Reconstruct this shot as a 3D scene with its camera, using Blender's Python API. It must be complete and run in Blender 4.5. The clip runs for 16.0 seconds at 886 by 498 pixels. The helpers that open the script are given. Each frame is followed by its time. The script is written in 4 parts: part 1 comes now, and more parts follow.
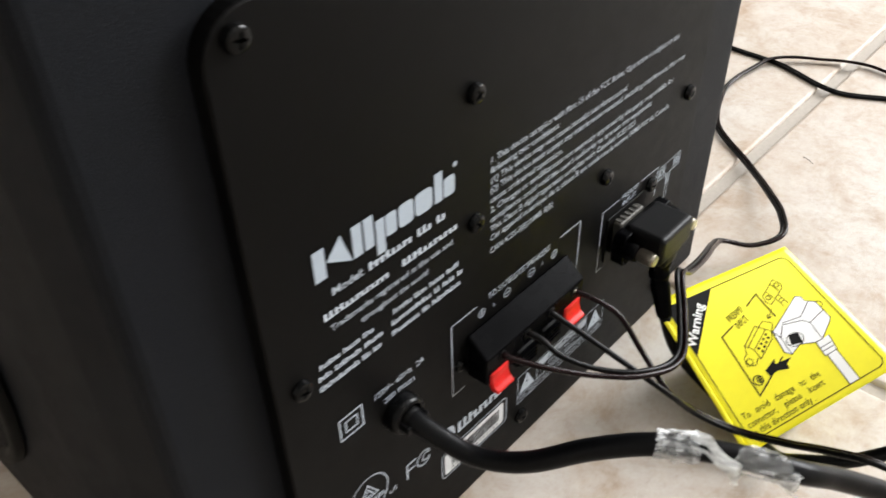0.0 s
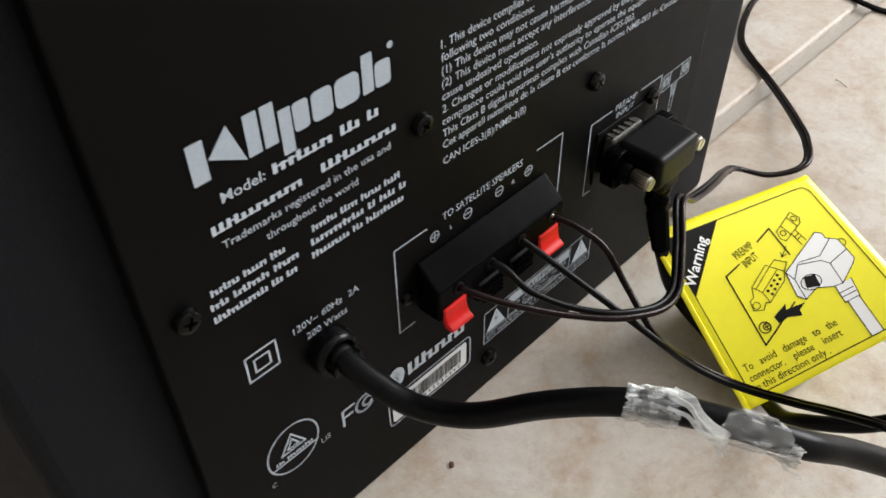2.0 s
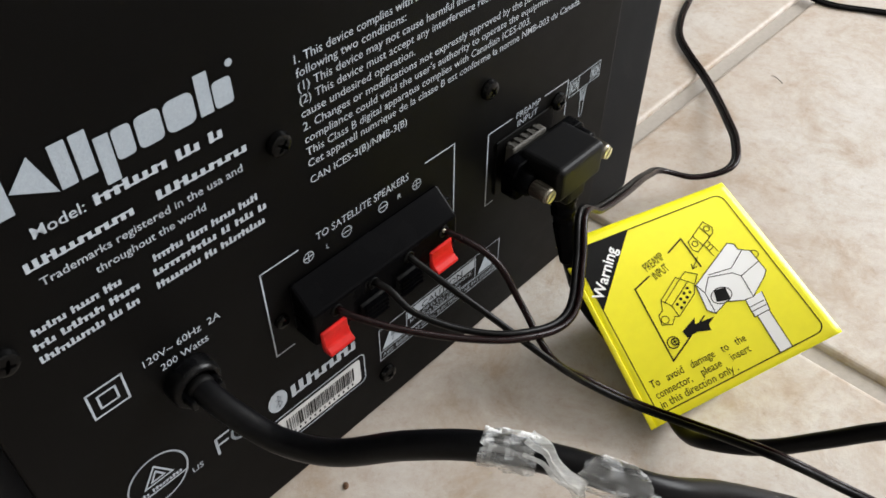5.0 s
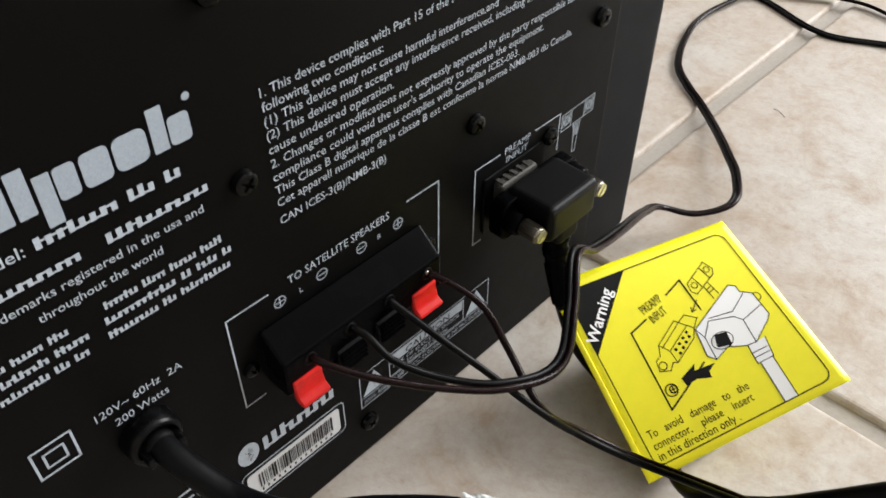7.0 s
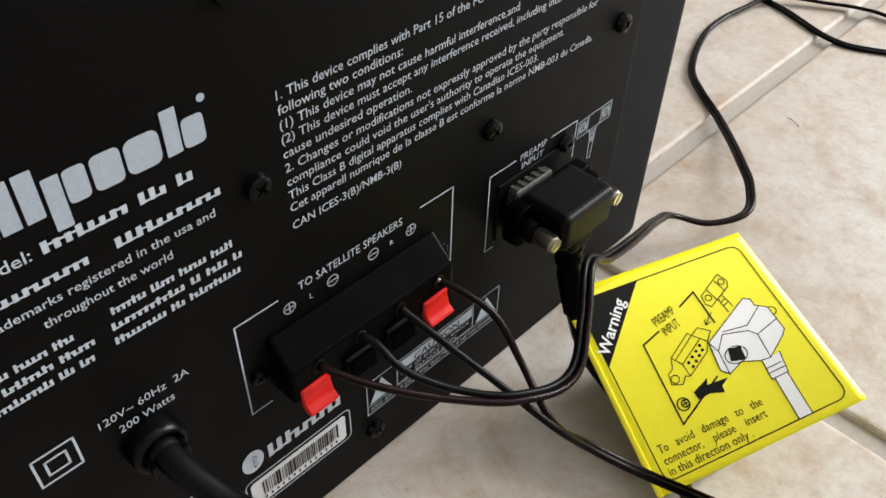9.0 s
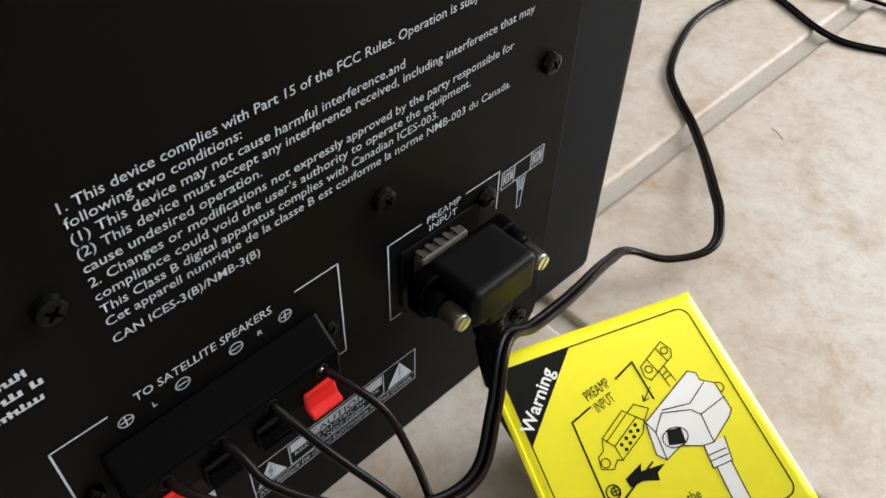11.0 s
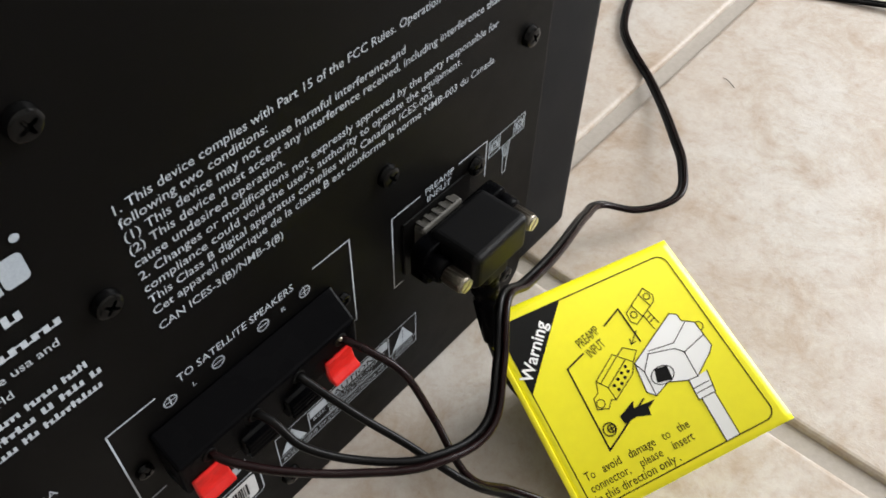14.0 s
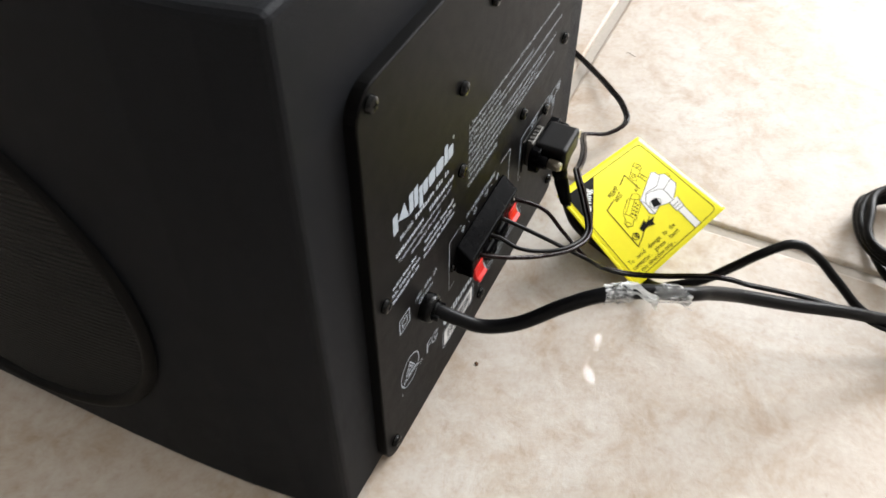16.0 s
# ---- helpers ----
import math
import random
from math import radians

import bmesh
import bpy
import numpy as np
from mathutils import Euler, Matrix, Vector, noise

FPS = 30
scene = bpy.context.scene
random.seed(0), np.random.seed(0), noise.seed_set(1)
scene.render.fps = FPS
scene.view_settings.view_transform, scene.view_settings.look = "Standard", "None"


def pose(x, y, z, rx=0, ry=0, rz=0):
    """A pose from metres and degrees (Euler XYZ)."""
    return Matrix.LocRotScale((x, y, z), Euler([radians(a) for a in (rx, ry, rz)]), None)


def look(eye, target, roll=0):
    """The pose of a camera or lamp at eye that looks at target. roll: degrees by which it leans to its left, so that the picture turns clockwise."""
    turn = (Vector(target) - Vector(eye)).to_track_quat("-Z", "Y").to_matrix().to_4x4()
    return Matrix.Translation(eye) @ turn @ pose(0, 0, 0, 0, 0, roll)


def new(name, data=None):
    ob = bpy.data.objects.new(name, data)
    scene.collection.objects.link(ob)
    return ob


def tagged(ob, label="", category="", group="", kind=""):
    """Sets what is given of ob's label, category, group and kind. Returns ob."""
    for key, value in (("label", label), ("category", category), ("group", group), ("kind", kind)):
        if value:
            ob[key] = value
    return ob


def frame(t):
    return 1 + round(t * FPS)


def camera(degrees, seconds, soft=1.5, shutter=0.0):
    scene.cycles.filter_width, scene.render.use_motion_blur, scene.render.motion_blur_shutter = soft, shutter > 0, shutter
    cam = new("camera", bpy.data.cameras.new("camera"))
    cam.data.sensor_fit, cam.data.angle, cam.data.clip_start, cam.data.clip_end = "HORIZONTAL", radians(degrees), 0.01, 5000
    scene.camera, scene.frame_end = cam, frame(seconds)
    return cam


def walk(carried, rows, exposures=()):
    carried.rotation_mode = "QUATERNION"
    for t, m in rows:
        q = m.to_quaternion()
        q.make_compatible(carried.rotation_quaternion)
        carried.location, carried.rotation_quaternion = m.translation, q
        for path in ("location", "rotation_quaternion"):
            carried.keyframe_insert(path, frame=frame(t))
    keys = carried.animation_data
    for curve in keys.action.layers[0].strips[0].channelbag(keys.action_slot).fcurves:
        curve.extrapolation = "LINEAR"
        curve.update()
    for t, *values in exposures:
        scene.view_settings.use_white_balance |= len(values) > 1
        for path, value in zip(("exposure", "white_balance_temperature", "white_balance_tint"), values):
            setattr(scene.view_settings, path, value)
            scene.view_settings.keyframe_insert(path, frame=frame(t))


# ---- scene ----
cam = camera(54.8, 16.0, soft=1.6, shutter=0.4)
PATH = [
    (0, (-0.0641, -0.1181, 0.2552), (1.0806, 0.9395, -0.9983), -1.76),
    (0.5, (-0.0426, -0.1281, 0.2555), (1.0808, 0.9458, -1.0034), -1.76),
    (1, (-0.0466, -0.1295, 0.2554), (1.0632, 0.9402, -1.0190), -1.54),
    (1.5, (-0.0442, -0.1261, 0.2350), (1.0366, 0.9255, -1.0787), -1.70),
    (2, (-0.0304, -0.1123, 0.2244), (1.0036, 0.9143, -1.1455), -1.15),
    (2.5, (-0.0181, -0.1121, 0.2183), (0.9934, 0.8857, -1.1893), -0.57),
    (3, (-0.0149, -0.1135, 0.2170), (0.9936, 0.8687, -1.2036), -0.19),
    (3.5, (-0.0139, -0.1128, 0.2158), (0.9950, 0.8656, -1.2073), -0.05),
    (4, (-0.0105, -0.1131, 0.2179), (1.0070, 0.8619, -1.2013), 0.07),
    (4.2, (-0.0087, -0.1144, 0.2199), (1.0234, 0.8508, -1.1954), 0.30),
    (6.3, (0.0035, -0.1230, 0.2258), (1.0519, 0.8579, -1.1665), -0.01),
    (6.5, (0.0038, -0.1234, 0.2252), (1.0627, 0.8630, -1.1554), -0.03),
    (7, (0.0096, -0.1151, 0.2179), (1.0776, 0.8871, -1.1441), 0.37),
    (7.5, (0.0078, -0.1094, 0.2180), (1.0752, 0.8904, -1.1462), 1.02),
    (8, (0.0097, -0.1098, 0.2186), (1.0797, 0.8910, -1.1428), 1.28),
    (8.5, (0.0095, -0.1088, 0.2170), (1.0753, 0.8922, -1.1476), 1.58),
    (9, (0.0109, -0.1094, 0.2167), (1.0760, 0.8893, -1.1501), 1.72),
    (9.5, (0.0164, -0.1084, 0.2205), (1.0784, 0.8848, -1.1527), 1.88),
    (10, (0.0354, -0.1075, 0.2235), (1.0717, 0.8822, -1.1718), 1.54),
    (10.2, (0.0443, -0.1064, 0.2224), (1.0607, 0.8799, -1.1898), 1.29),
    (12.3, (0.0653, -0.0911, 0.2122), (1.0121, 0.8523, -1.2757), 2.02),
    (12.5, (0.0640, -0.0918, 0.2107), (1.0016, 0.8611, -1.2768), 1.18),
    (13, (0.0512, -0.0914, 0.2252), (1.0086, 0.8220, -1.2745), 0.53),
    (13.5, (0.0460, -0.0900, 0.2329), (1.0364, 0.7671, -1.2786), 1.13),
    (14, (0.0466, -0.0954, 0.2298), (1.0553, 0.7253, -1.2898), 1.63),
    (14.5, (0.0423, -0.1036, 0.2299), (1.0597, 0.7054, -1.2901), 0.96),
    (15, (0.0100, -0.1069, 0.2477), (1.0192, 0.6826, -1.2222), -1.37),
    (15.2, (-0.0163, -0.1053, 0.2658), (0.9973, 0.6764, -1.2052), -2.20),
    (15.5, (-0.0698, -0.1030, 0.2906), (1.0096, 0.6058, -1.1707), -1.91),
    (15.7, (-0.1048, -0.1027, 0.3110), (1.0235, 0.5473, -1.1404), -1.28),
    (16, (-0.1492, -0.1003, 0.3391), (1.0436, 0.4706, -1.0940), 0.08),
]
walk(cam, [(t, look(eye, target, roll)) for t, eye, target, roll in PATH],
     exposures=[(0.0, 0.38), (0.5, 0.2), (1.2, 0.14), (2.0, 0.0), (10.2, 0.0), (12.4, -0.14), (13.1, -0.02), (14.4, 0.0), (15.0, 0.1), (15.5, 0.2), (16.0, 0.36)])

# ---- light: one big window on the +x side, sky behind it ----
world = bpy.data.worlds.new("sky")
scene.world = world
world.use_nodes = True
wn = world.node_tree.nodes
sky = wn.new("ShaderNodeTexSky")
sky.sky_type = "NISHITA"
sky.sun_disc = False
sky.sun_elevation, sky.sun_rotation = radians(50), radians(200)
wn["Background"].inputs["Strength"].default_value = 0.1
world.node_tree.links.new(sky.outputs["Color"], wn["Background"].inputs["Color"])

ROOM = (-3.0, 2.3, -3.0, 1.8, 2.6)          # x0, x1, y0, y1, height
WIN = (-1.75, -0.15, 0.55, 2.15)              # y0, y1, z0, z1 of the window in the +x wall


def window_lamp(name, m, w, h, power, colour):
    lamp = bpy.data.lights.new(name, "AREA")
    lamp.shape, lamp.size, lamp.size_y, lamp.energy, lamp.color = "RECTANGLE", w, h, power, colour
    ob = new(name, lamp)
    ob.matrix_world = m
    return ob


window_lamp("window_light", look((ROOM[1] + 0.05, (WIN[0] + WIN[1]) / 2, (WIN[2] + WIN[3]) / 2), (0.0, (WIN[0] + WIN[1]) / 2, (WIN[2] + WIN[3]) / 2 - 0.001)), 1.5, 1.5, 180.0, (0.97, 0.985, 1.0))


# ---- materials ----
def mat(name, colour=(0.5, 0.5, 0.5), rough=0.5, metal=0.0, spec=0.5):
    m = bpy.data.materials.new(name)
    m.use_nodes = True
    p = m.node_tree.nodes["Principled BSDF"]
    p.inputs["Base Color"].default_value = (*colour, 1)
    p.inputs["Roughness"].default_value = rough
    p.inputs["Metallic"].default_value = metal
    p.inputs["Specular IOR Level"].default_value = spec
    return m


def node(m, kind, **values):
    n = m.node_tree.nodes.new(kind)
    for k, v in values.items():
        n.inputs[k.replace("_", " ")].default_value = v
    return n


def wire_up(m, a, out, b, into):
    m.node_tree.links.new(a.outputs[out], b.inputs[into])


def noise_tex(m, scale, detail=6.0, rough=0.6, distortion=0.0):
    n = node(m, "ShaderNodeTexNoise", Scale=scale, Detail=detail, Roughness=rough, Distortion=distortion)
    geo = m.node_tree.nodes.get("Geometry") or m.node_tree.nodes.new("ShaderNodeNewGeometry")
    wire_up(m, geo, "Position", n, "Vector")
    return n


def ramp(m, source, out, stops):
    r = m.node_tree.nodes.new("ShaderNodeValToRGB")
    e = r.color_ramp.elements
    while len(e) < len(stops):
        e.new(0.5)
    for el, (pos, c) in zip(e, stops):
        el.position, el.color = pos, (*c, 1)
    wire_up(m, source, out, r, "Fac")
    return r


def mix(m, fac, fac_out, a, b, kind="MIX"):
    x = m.node_tree.nodes.new("ShaderNodeMix")
    x.data_type, x.blend_type = "RGBA", kind
    if fac is None:
        x.inputs[0].default_value = fac_out
    else:
        m.node_tree.links.new(fac.outputs[fac_out], x.inputs[0])
    for sock, v in ((x.inputs[6], a), (x.inputs[7], b)):
        if isinstance(v, tuple):
            sock.default_value = (*v, 1)
        else:
            m.node_tree.links.new(v, sock)
    return x


def principled(m):
    return m.node_tree.nodes["Principled BSDF"]


def bump(m, source, out, strength, distance):
    b = node(m, "ShaderNodeBump", Strength=strength, Distance=distance)
    wire_up(m, source, out, b, "Height")
    wire_up(m, b, "Normal", principled(m), "Normal")


def rough_vary(m, source, out, lo, hi):
    r = node(m, "ShaderNodeMapRange")
    r.inputs["To Min"].default_value, r.inputs["To Max"].default_value = lo, hi
    wire_up(m, source, out, r, "Value")
    wire_up(m, r, "Result", principled(m), "Roughness")


def tile_material():
    m = mat("beige_stone_tile", rough=0.5, spec=0.28)
    big = noise_tex(m, 9.0, 5.0, 0.6, 0.2)
    mid = noise_tex(m, 34.0, 10.0, 0.74, 0.5)
    small = noise_tex(m, 95.0, 7.0, 0.7, 0.3)
    fine = noise_tex(m, 300.0, 5.0, 0.75)
    base = ramp(m, big, "Fac", [(0.32, (0.362, 0.313, 0.268)), (0.46, (0.382, 0.344, 0.306)), (0.58, (0.397, 0.368, 0.337)), (0.72, (0.412, 0.394, 0.37))])
    veins = ramp(m, mid, "Fac", [(0.34, (0.78, 0.66, 0.55)), (0.44, (0.91, 0.85, 0.78)), (0.52, (1.0, 0.975, 0.95)), (0.64, (1.06, 1.06, 1.06))])
    tone = mix(m, None, 0.9, base.outputs["Color"], veins.outputs["Color"], "MULTIPLY")
    clouds = ramp(m, small, "Fac", [(0.32, (0.82, 0.75, 0.68)), (0.44, (0.96, 0.94, 0.92)), (0.55, (1.0, 1.0, 1.0)), (0.68, (1.07, 1.07, 1.06))])
    tone1 = mix(m, None, 0.75, tone.outputs[2], clouds.outputs["Color"], "MULTIPLY")
    grain = ramp(m, fine, "Fac", [(0.30, (0.70, 0.63, 0.57)), (0.36, (0.93, 0.90, 0.87)), (0.5, (1.0, 1.0, 1.0)), (0.7, (1.05, 1.05, 1.05))])
    tone2 = mix(m, None, 0.8, tone1.outputs[2], grain.outputs["Color"], "MULTIPLY")
    m.node_tree.links.new(tone2.outputs[2], principled(m).inputs["Base Color"])
    rough_vary(m, mid, "Fac", 0.44, 0.66)
    bump(m, small, "Fac", 0.3, 0.0012)
    return m


def speckled(name, colour, rough, scale, amount, strength=0.2, dist=0.0004, spec=0.5, metal=0.0):
    """A plain coloured surface with fine grain in colour, gloss and relief."""
    m = mat(name, colour, rough, metal, spec)
    n = noise_tex(m, scale, 4.0, 0.6)
    low, high = tuple(c * (1 - amount) for c in colour), tuple(min(1, c * (1 + amount)) for c in colour)
    r = ramp(m, n, "Fac", [(0.3, low), (0.7, high)])
    wire_up(m, r, "Color", principled(m), "Base Color")
    wide = noise_tex(m, scale / 22, 3.0, 0.6)
    rough_vary(m, wide, "Fac", rough - 0.07, rough + 0.08)
    bump(m, n, "Fac", strength, dist)
    return m


TILE = tile_material()
GROUT = speckled("grey_grout", (0.30, 0.27, 0.235), 0.9, 420, 0.07, 0.25, 0.0005)
WALL = speckled("off_white_wall_paint", (0.64, 0.62, 0.59), 0.85, 60, 0.03)
CEILING = speckled("white_ceiling_paint", (0.8, 0.79, 0.77), 0.9, 60, 0.03)
WOOD_WHITE = speckled("white_frame_paint", (0.78, 0.78, 0.77), 0.4, 80, 0.02)
VINYL = speckled("black_vinyl_wrap", (0.0062, 0.0069, 0.0085), 0.50, 2400, 0.35, 0.35, 0.0004, 0.06)
PANEL = speckled("satin_black_panel", (0.0017, 0.0016, 0.0016), 0.46, 3200, 0.3, 0.16, 0.0002, 0.065)
PRINT = speckled("white_screen_print", (0.345, 0.385, 0.435), 0.6, 1500, 0.10)
LABEL = speckled("white_label_paper", (0.50, 0.51, 0.52), 0.5, 900, 0.05)
LOGO = speckled("pale_grey_blue_print", (0.27, 0.31, 0.355), 0.6, 1500, 0.06)
INK = speckled("black_ink", (0.006, 0.006, 0.006), 0.5, 1200, 0.2, 0.1, 0.0002, 0.12)
HOUSING = speckled("satin_black_housing", (0.0020, 0.0020, 0.0022), 0.42, 1700, 0.3, 0.14, 0.0003, 0.12)
PLASTIC = speckled("black_moulded_plastic", (0.0011, 0.0011, 0.0014), 0.26, 1700, 0.3, 0.10, 0.0003, 0.025)
GLOSSY = speckled("glossy_black_nylon", (0.0014, 0.0014, 0.0016), 0.28, 1700, 0.3, 0.08, 0.0002, 0.12)
DULL = speckled("matt_black_plastic", (0.0026, 0.0026, 0.0026), 0.5, 1700, 0.3, 0.12, 0.0003, 0.06)
RUBBER = speckled("black_rubber_cable", (0.0030, 0.0030, 0.0034), 0.34, 700, 0.3, 0.1, 0.0004, 0.08)
WIRE = speckled("glossy_black_wire", (0.0020, 0.0018, 0.0018), 0.36, 500, 0.3, 0.08, 0.0003, 0.09)
# one even reddish black, for one conductor of a twin lead
WIRE_RED = speckled("reddish_black_wire", (0.0065, 0.0022, 0.0022), 0.25, 500, 0.3, 0.08, 0.0003, 0.10)
RED = speckled("red_plastic", (0.47, 0.009, 0.007), 0.35, 900, 0.08, 0.1, 0.0003, 0.25)
SCREW = speckled("black_oxide_screw", (0.0022, 0.0022, 0.0022), 0.15, 1400, 0.3, 0.12, 0.0002, 0.12, 0.0)
STEEL = speckled("nickel_plate", (0.22, 0.20, 0.165), 0.36, 900, 0.12, 0.1, 0.0002, 0.5, 1.0)
BRASS = speckled("pale_brass", (0.72, 0.69, 0.56), 0.34, 900, 0.15, 0.15, 0.0002, 0.5, 1.0)
YELLOW = speckled("yellow_card", (0.90, 0.83, 0.010), 0.36, 300, 0.02, 0.05, 0.0006, 0.5)
WHITE_INK = mat("white_print_on_card", (0.86, 0.87, 0.87), 0.4)
TIN = speckled("dull_tinned_steel", (0.055, 0.052, 0.046), 0.5, 900, 0.25, 0.1, 0.0002, 0.3, 0.4)
FABRIC = mat("black_speaker_cloth", (0.012, 0.012, 0.012), 0.85, 0, 0.2)
FLECK = speckled("brown_crumb", (0.10, 0.05, 0.025), 0.7, 900, 0.3)


def cloth():
    wv = FABRIC.node_tree.nodes.new("ShaderNodeTexWave")
    wv.inputs["Scale"].default_value = 130.0
    wv.bands_direction = "Z"
    geo = FABRIC.node_tree.nodes.new("ShaderNodeNewGeometry")
    wire_up(FABRIC, geo, "Position", wv, "Vector")
    bump(FABRIC, wv, "Fac", 0.8, 0.002)
    r = ramp(FABRIC, wv, "Fac", [(0.2, (0.003, 0.003, 0.003)), (0.8, (0.011, 0.011, 0.0105))])
    wire_up(FABRIC, r, "Color", principled(FABRIC), "Base Color")


cloth()


def clear_film(name, stops, scale):
    """Clear film: see-through, with white stress streaks that run along the cord, and gloss."""
    m = mat(name, (0.93, 0.94, 0.94), 0.16, 0, 0.6)
    t = m.node_tree
    see = t.nodes.new("ShaderNodeBsdfTransparent")
    blend = t.nodes.new("ShaderNodeMixShader")
    n = noise_tex(m, scale, 5.0, 0.6, 0.4)
    turn = t.nodes.new("ShaderNodeMapping")
    turn.vector_type = "TEXTURE"
    turn.inputs["Rotation"].default_value = (0, 0, radians(-62))
    turn.inputs["Scale"].default_value = (5.0, 1, 1)
    wire_up(m, t.nodes["Geometry"], "Position", turn, "Vector")
    wire_up(m, turn, "Vector", n, "Vector")
    r = ramp(m, n, "Fac", stops)
    wire_up(m, r, "Color", blend, "Fac")
    wire_up(m, see, "BSDF", blend, 1)
    glow, body = t.nodes.new("ShaderNodeBsdfTranslucent"), t.nodes.new("ShaderNodeMixShader")
    glow.inputs["Color"].default_value = (0.95, 0.96, 0.95, 1)
    body.inputs["Fac"].default_value = 0.45
    wire_up(m, principled(m), "BSDF", body, 1)
    t.links.new(glow.outputs["BSDF"], body.inputs[2])
    t.links.new(body.outputs["Shader"], blend.inputs[2])
    t.links.new(blend.outputs["Shader"], t.nodes["Material Output"].inputs["Surface"])
    bump(m, n, "Fac", 0.12, 0.0008)
    return m


FILM = clear_film("crinkled_clear_tape", [(0.40, (0.13, 0.13, 0.13)), (0.49, (0.26, 0.26, 0.26)), (0.56, (0.42, 0.42, 0.42)), (0.66, (0.92, 0.92, 0.92))], 300.0)
MILKY = clear_film("stretched_white_tape", [(0.34, (0.34, 0.34, 0.34)), (0.47, (0.58, 0.58, 0.58)), (0.55, (0.78, 0.78, 0.78)), (0.64, (0.96, 0.96, 0.96))], 330.0)


def thin_film(name):
    """Glass-clear film: only its gloss shows."""
    m = bpy.data.materials.new(name)
    m.use_nodes = True
    t = m.node_tree
    t.nodes.remove(t.nodes["Principled BSDF"])
    see, gloss, blend = t.nodes.new("ShaderNodeBsdfTransparent"), t.nodes.new("ShaderNodeBsdfGlossy"), t.nodes.new("ShaderNodeMixShader")
    see.inputs["Color"].default_value = (0.985, 0.985, 0.98, 1)
    gloss.inputs["Roughness"].default_value = 0.05
    blend.inputs["Fac"].default_value = 0.025
    wire_up(m, see, "BSDF", blend, 1)
    t.links.new(gloss.outputs["BSDF"], blend.inputs[2])
    t.links.new(blend.outputs["Shader"], t.nodes["Material Output"].inputs["Surface"])
    return m


THIN = thin_film("thin_clear_film")


# ---- building tools ----
def part(name, bm, material, parent=None, label="", smooth=False):
    me = bpy.data.meshes.new(name)
    bm.normal_update()
    bm.to_mesh(me)
    bm.free()
    me.materials.append(material)
    if smooth:
        me.shade_smooth()
    ob = new(name, me)
    ob.parent = parent
    if label:
        ob["label"] = label
    return ob


def thing(name, label, category, group="", at=(0, 0, 0)):
    ob = new(name)
    ob.empty_display_size = 0.01
    ob.location = at
    return tagged(ob, label, category, group)


def block(bm, x0, x1, y0, y1, z0, z1, bevel=0.0, seg=2):
    r = bmesh.ops.create_cube(bm, size=1.0)
    for v in r["verts"]:
        v.co = Vector((x0 + (v.co.x + 0.5) * (x1 - x0), y0 + (v.co.y + 0.5) * (y1 - y0), z0 + (v.co.z + 0.5) * (z1 - z0)))
    if bevel:
        es = {e for v in r["verts"] for e in v.link_edges}
        bmesh.ops.bevel(bm, geom=list(es), offset=bevel, segments=seg, profile=0.5, affect="EDGES")
    return r["verts"]


def box(x0, x1, y0, y1, z0, z1, bevel=0.0, seg=2):
    bm = bmesh.new()
    block(bm, x0, x1, y0, y1, z0, z1, bevel, seg)
    return bm


def lathe(bm, profile, m, seg=24):
    """Turns (radius, height) pairs round local z and puts the result at m."""
    rings = []
    for r, h in profile:
        if r < 1e-6:
            rings.append([bm.verts.new(m @ Vector((0, 0, h)))])
        else:
            rings.append([bm.verts.new(m @ Vector((r * math.cos(a), r * math.sin(a), h))) for a in (2 * math.pi * i / seg for i in range(seg))])
    for a, b in zip(rings, rings[1:]):
        for i in range(seg):
            j = (i + 1) % seg
            if len(a) == 1:
                bm.faces.new((a[0], b[i], b[j]))
            elif len(b) == 1:
                bm.faces.new((a[i], b[0], a[j]))
            else:
                bm.faces.new((a[i], b[i], b[j], a[j]))
    bmesh.ops.recalc_face_normals(bm, faces=bm.faces)


def outward(x, z, y=0.0):
    """Local z points out of the back panel (towards -y), local y up."""
    return Matrix.Translation((x, y, z)) @ Matrix.Rotation(radians(90), 4, "X")


def spline(points, step=0.0025):
    """A Catmull-Rom curve through the points."""
    ps = [Vector(p) for p in points]
    ps = [2 * ps[0] - ps[1]] + ps + [2 * ps[-1] - ps[-2]]
    out = []
    for i in range(1, len(ps) - 2):
        p0, p1, p2, p3 = ps[i - 1:i + 3]
        n = max(2, int((p2 - p1).length / step))
        d1 = max((p2 - p1).length, 1e-6)
        m1, m2 = (p2 - p0) * d1 / max((p2 - p0).length, 1e-6), (p3 - p1) * d1 / max((p3 - p1).length, 1e-6)
        for k in range(n):
            t = k / n
            out.append((2 * t**3 - 3 * t**2 + 1) * p1 + (t**3 - 2 * t**2 + t) * m1 + (-2 * t**3 + 3 * t**2) * p2 + (t**3 - t**2) * m2)
    out.append(ps[-2])
    return out


def frames_along(line, up=Vector((0, 0, 1))):
    res = []
    n = None
    for i, p in enumerate(line):
        t = (line[min(i + 1, len(line) - 1)] - line[max(i - 1, 0)]).normalized()
        n = (up if n is None else n)
        n = (n - t * n.dot(t)).normalized()
        res.append((p, t, n, t.cross(n)))
    return res


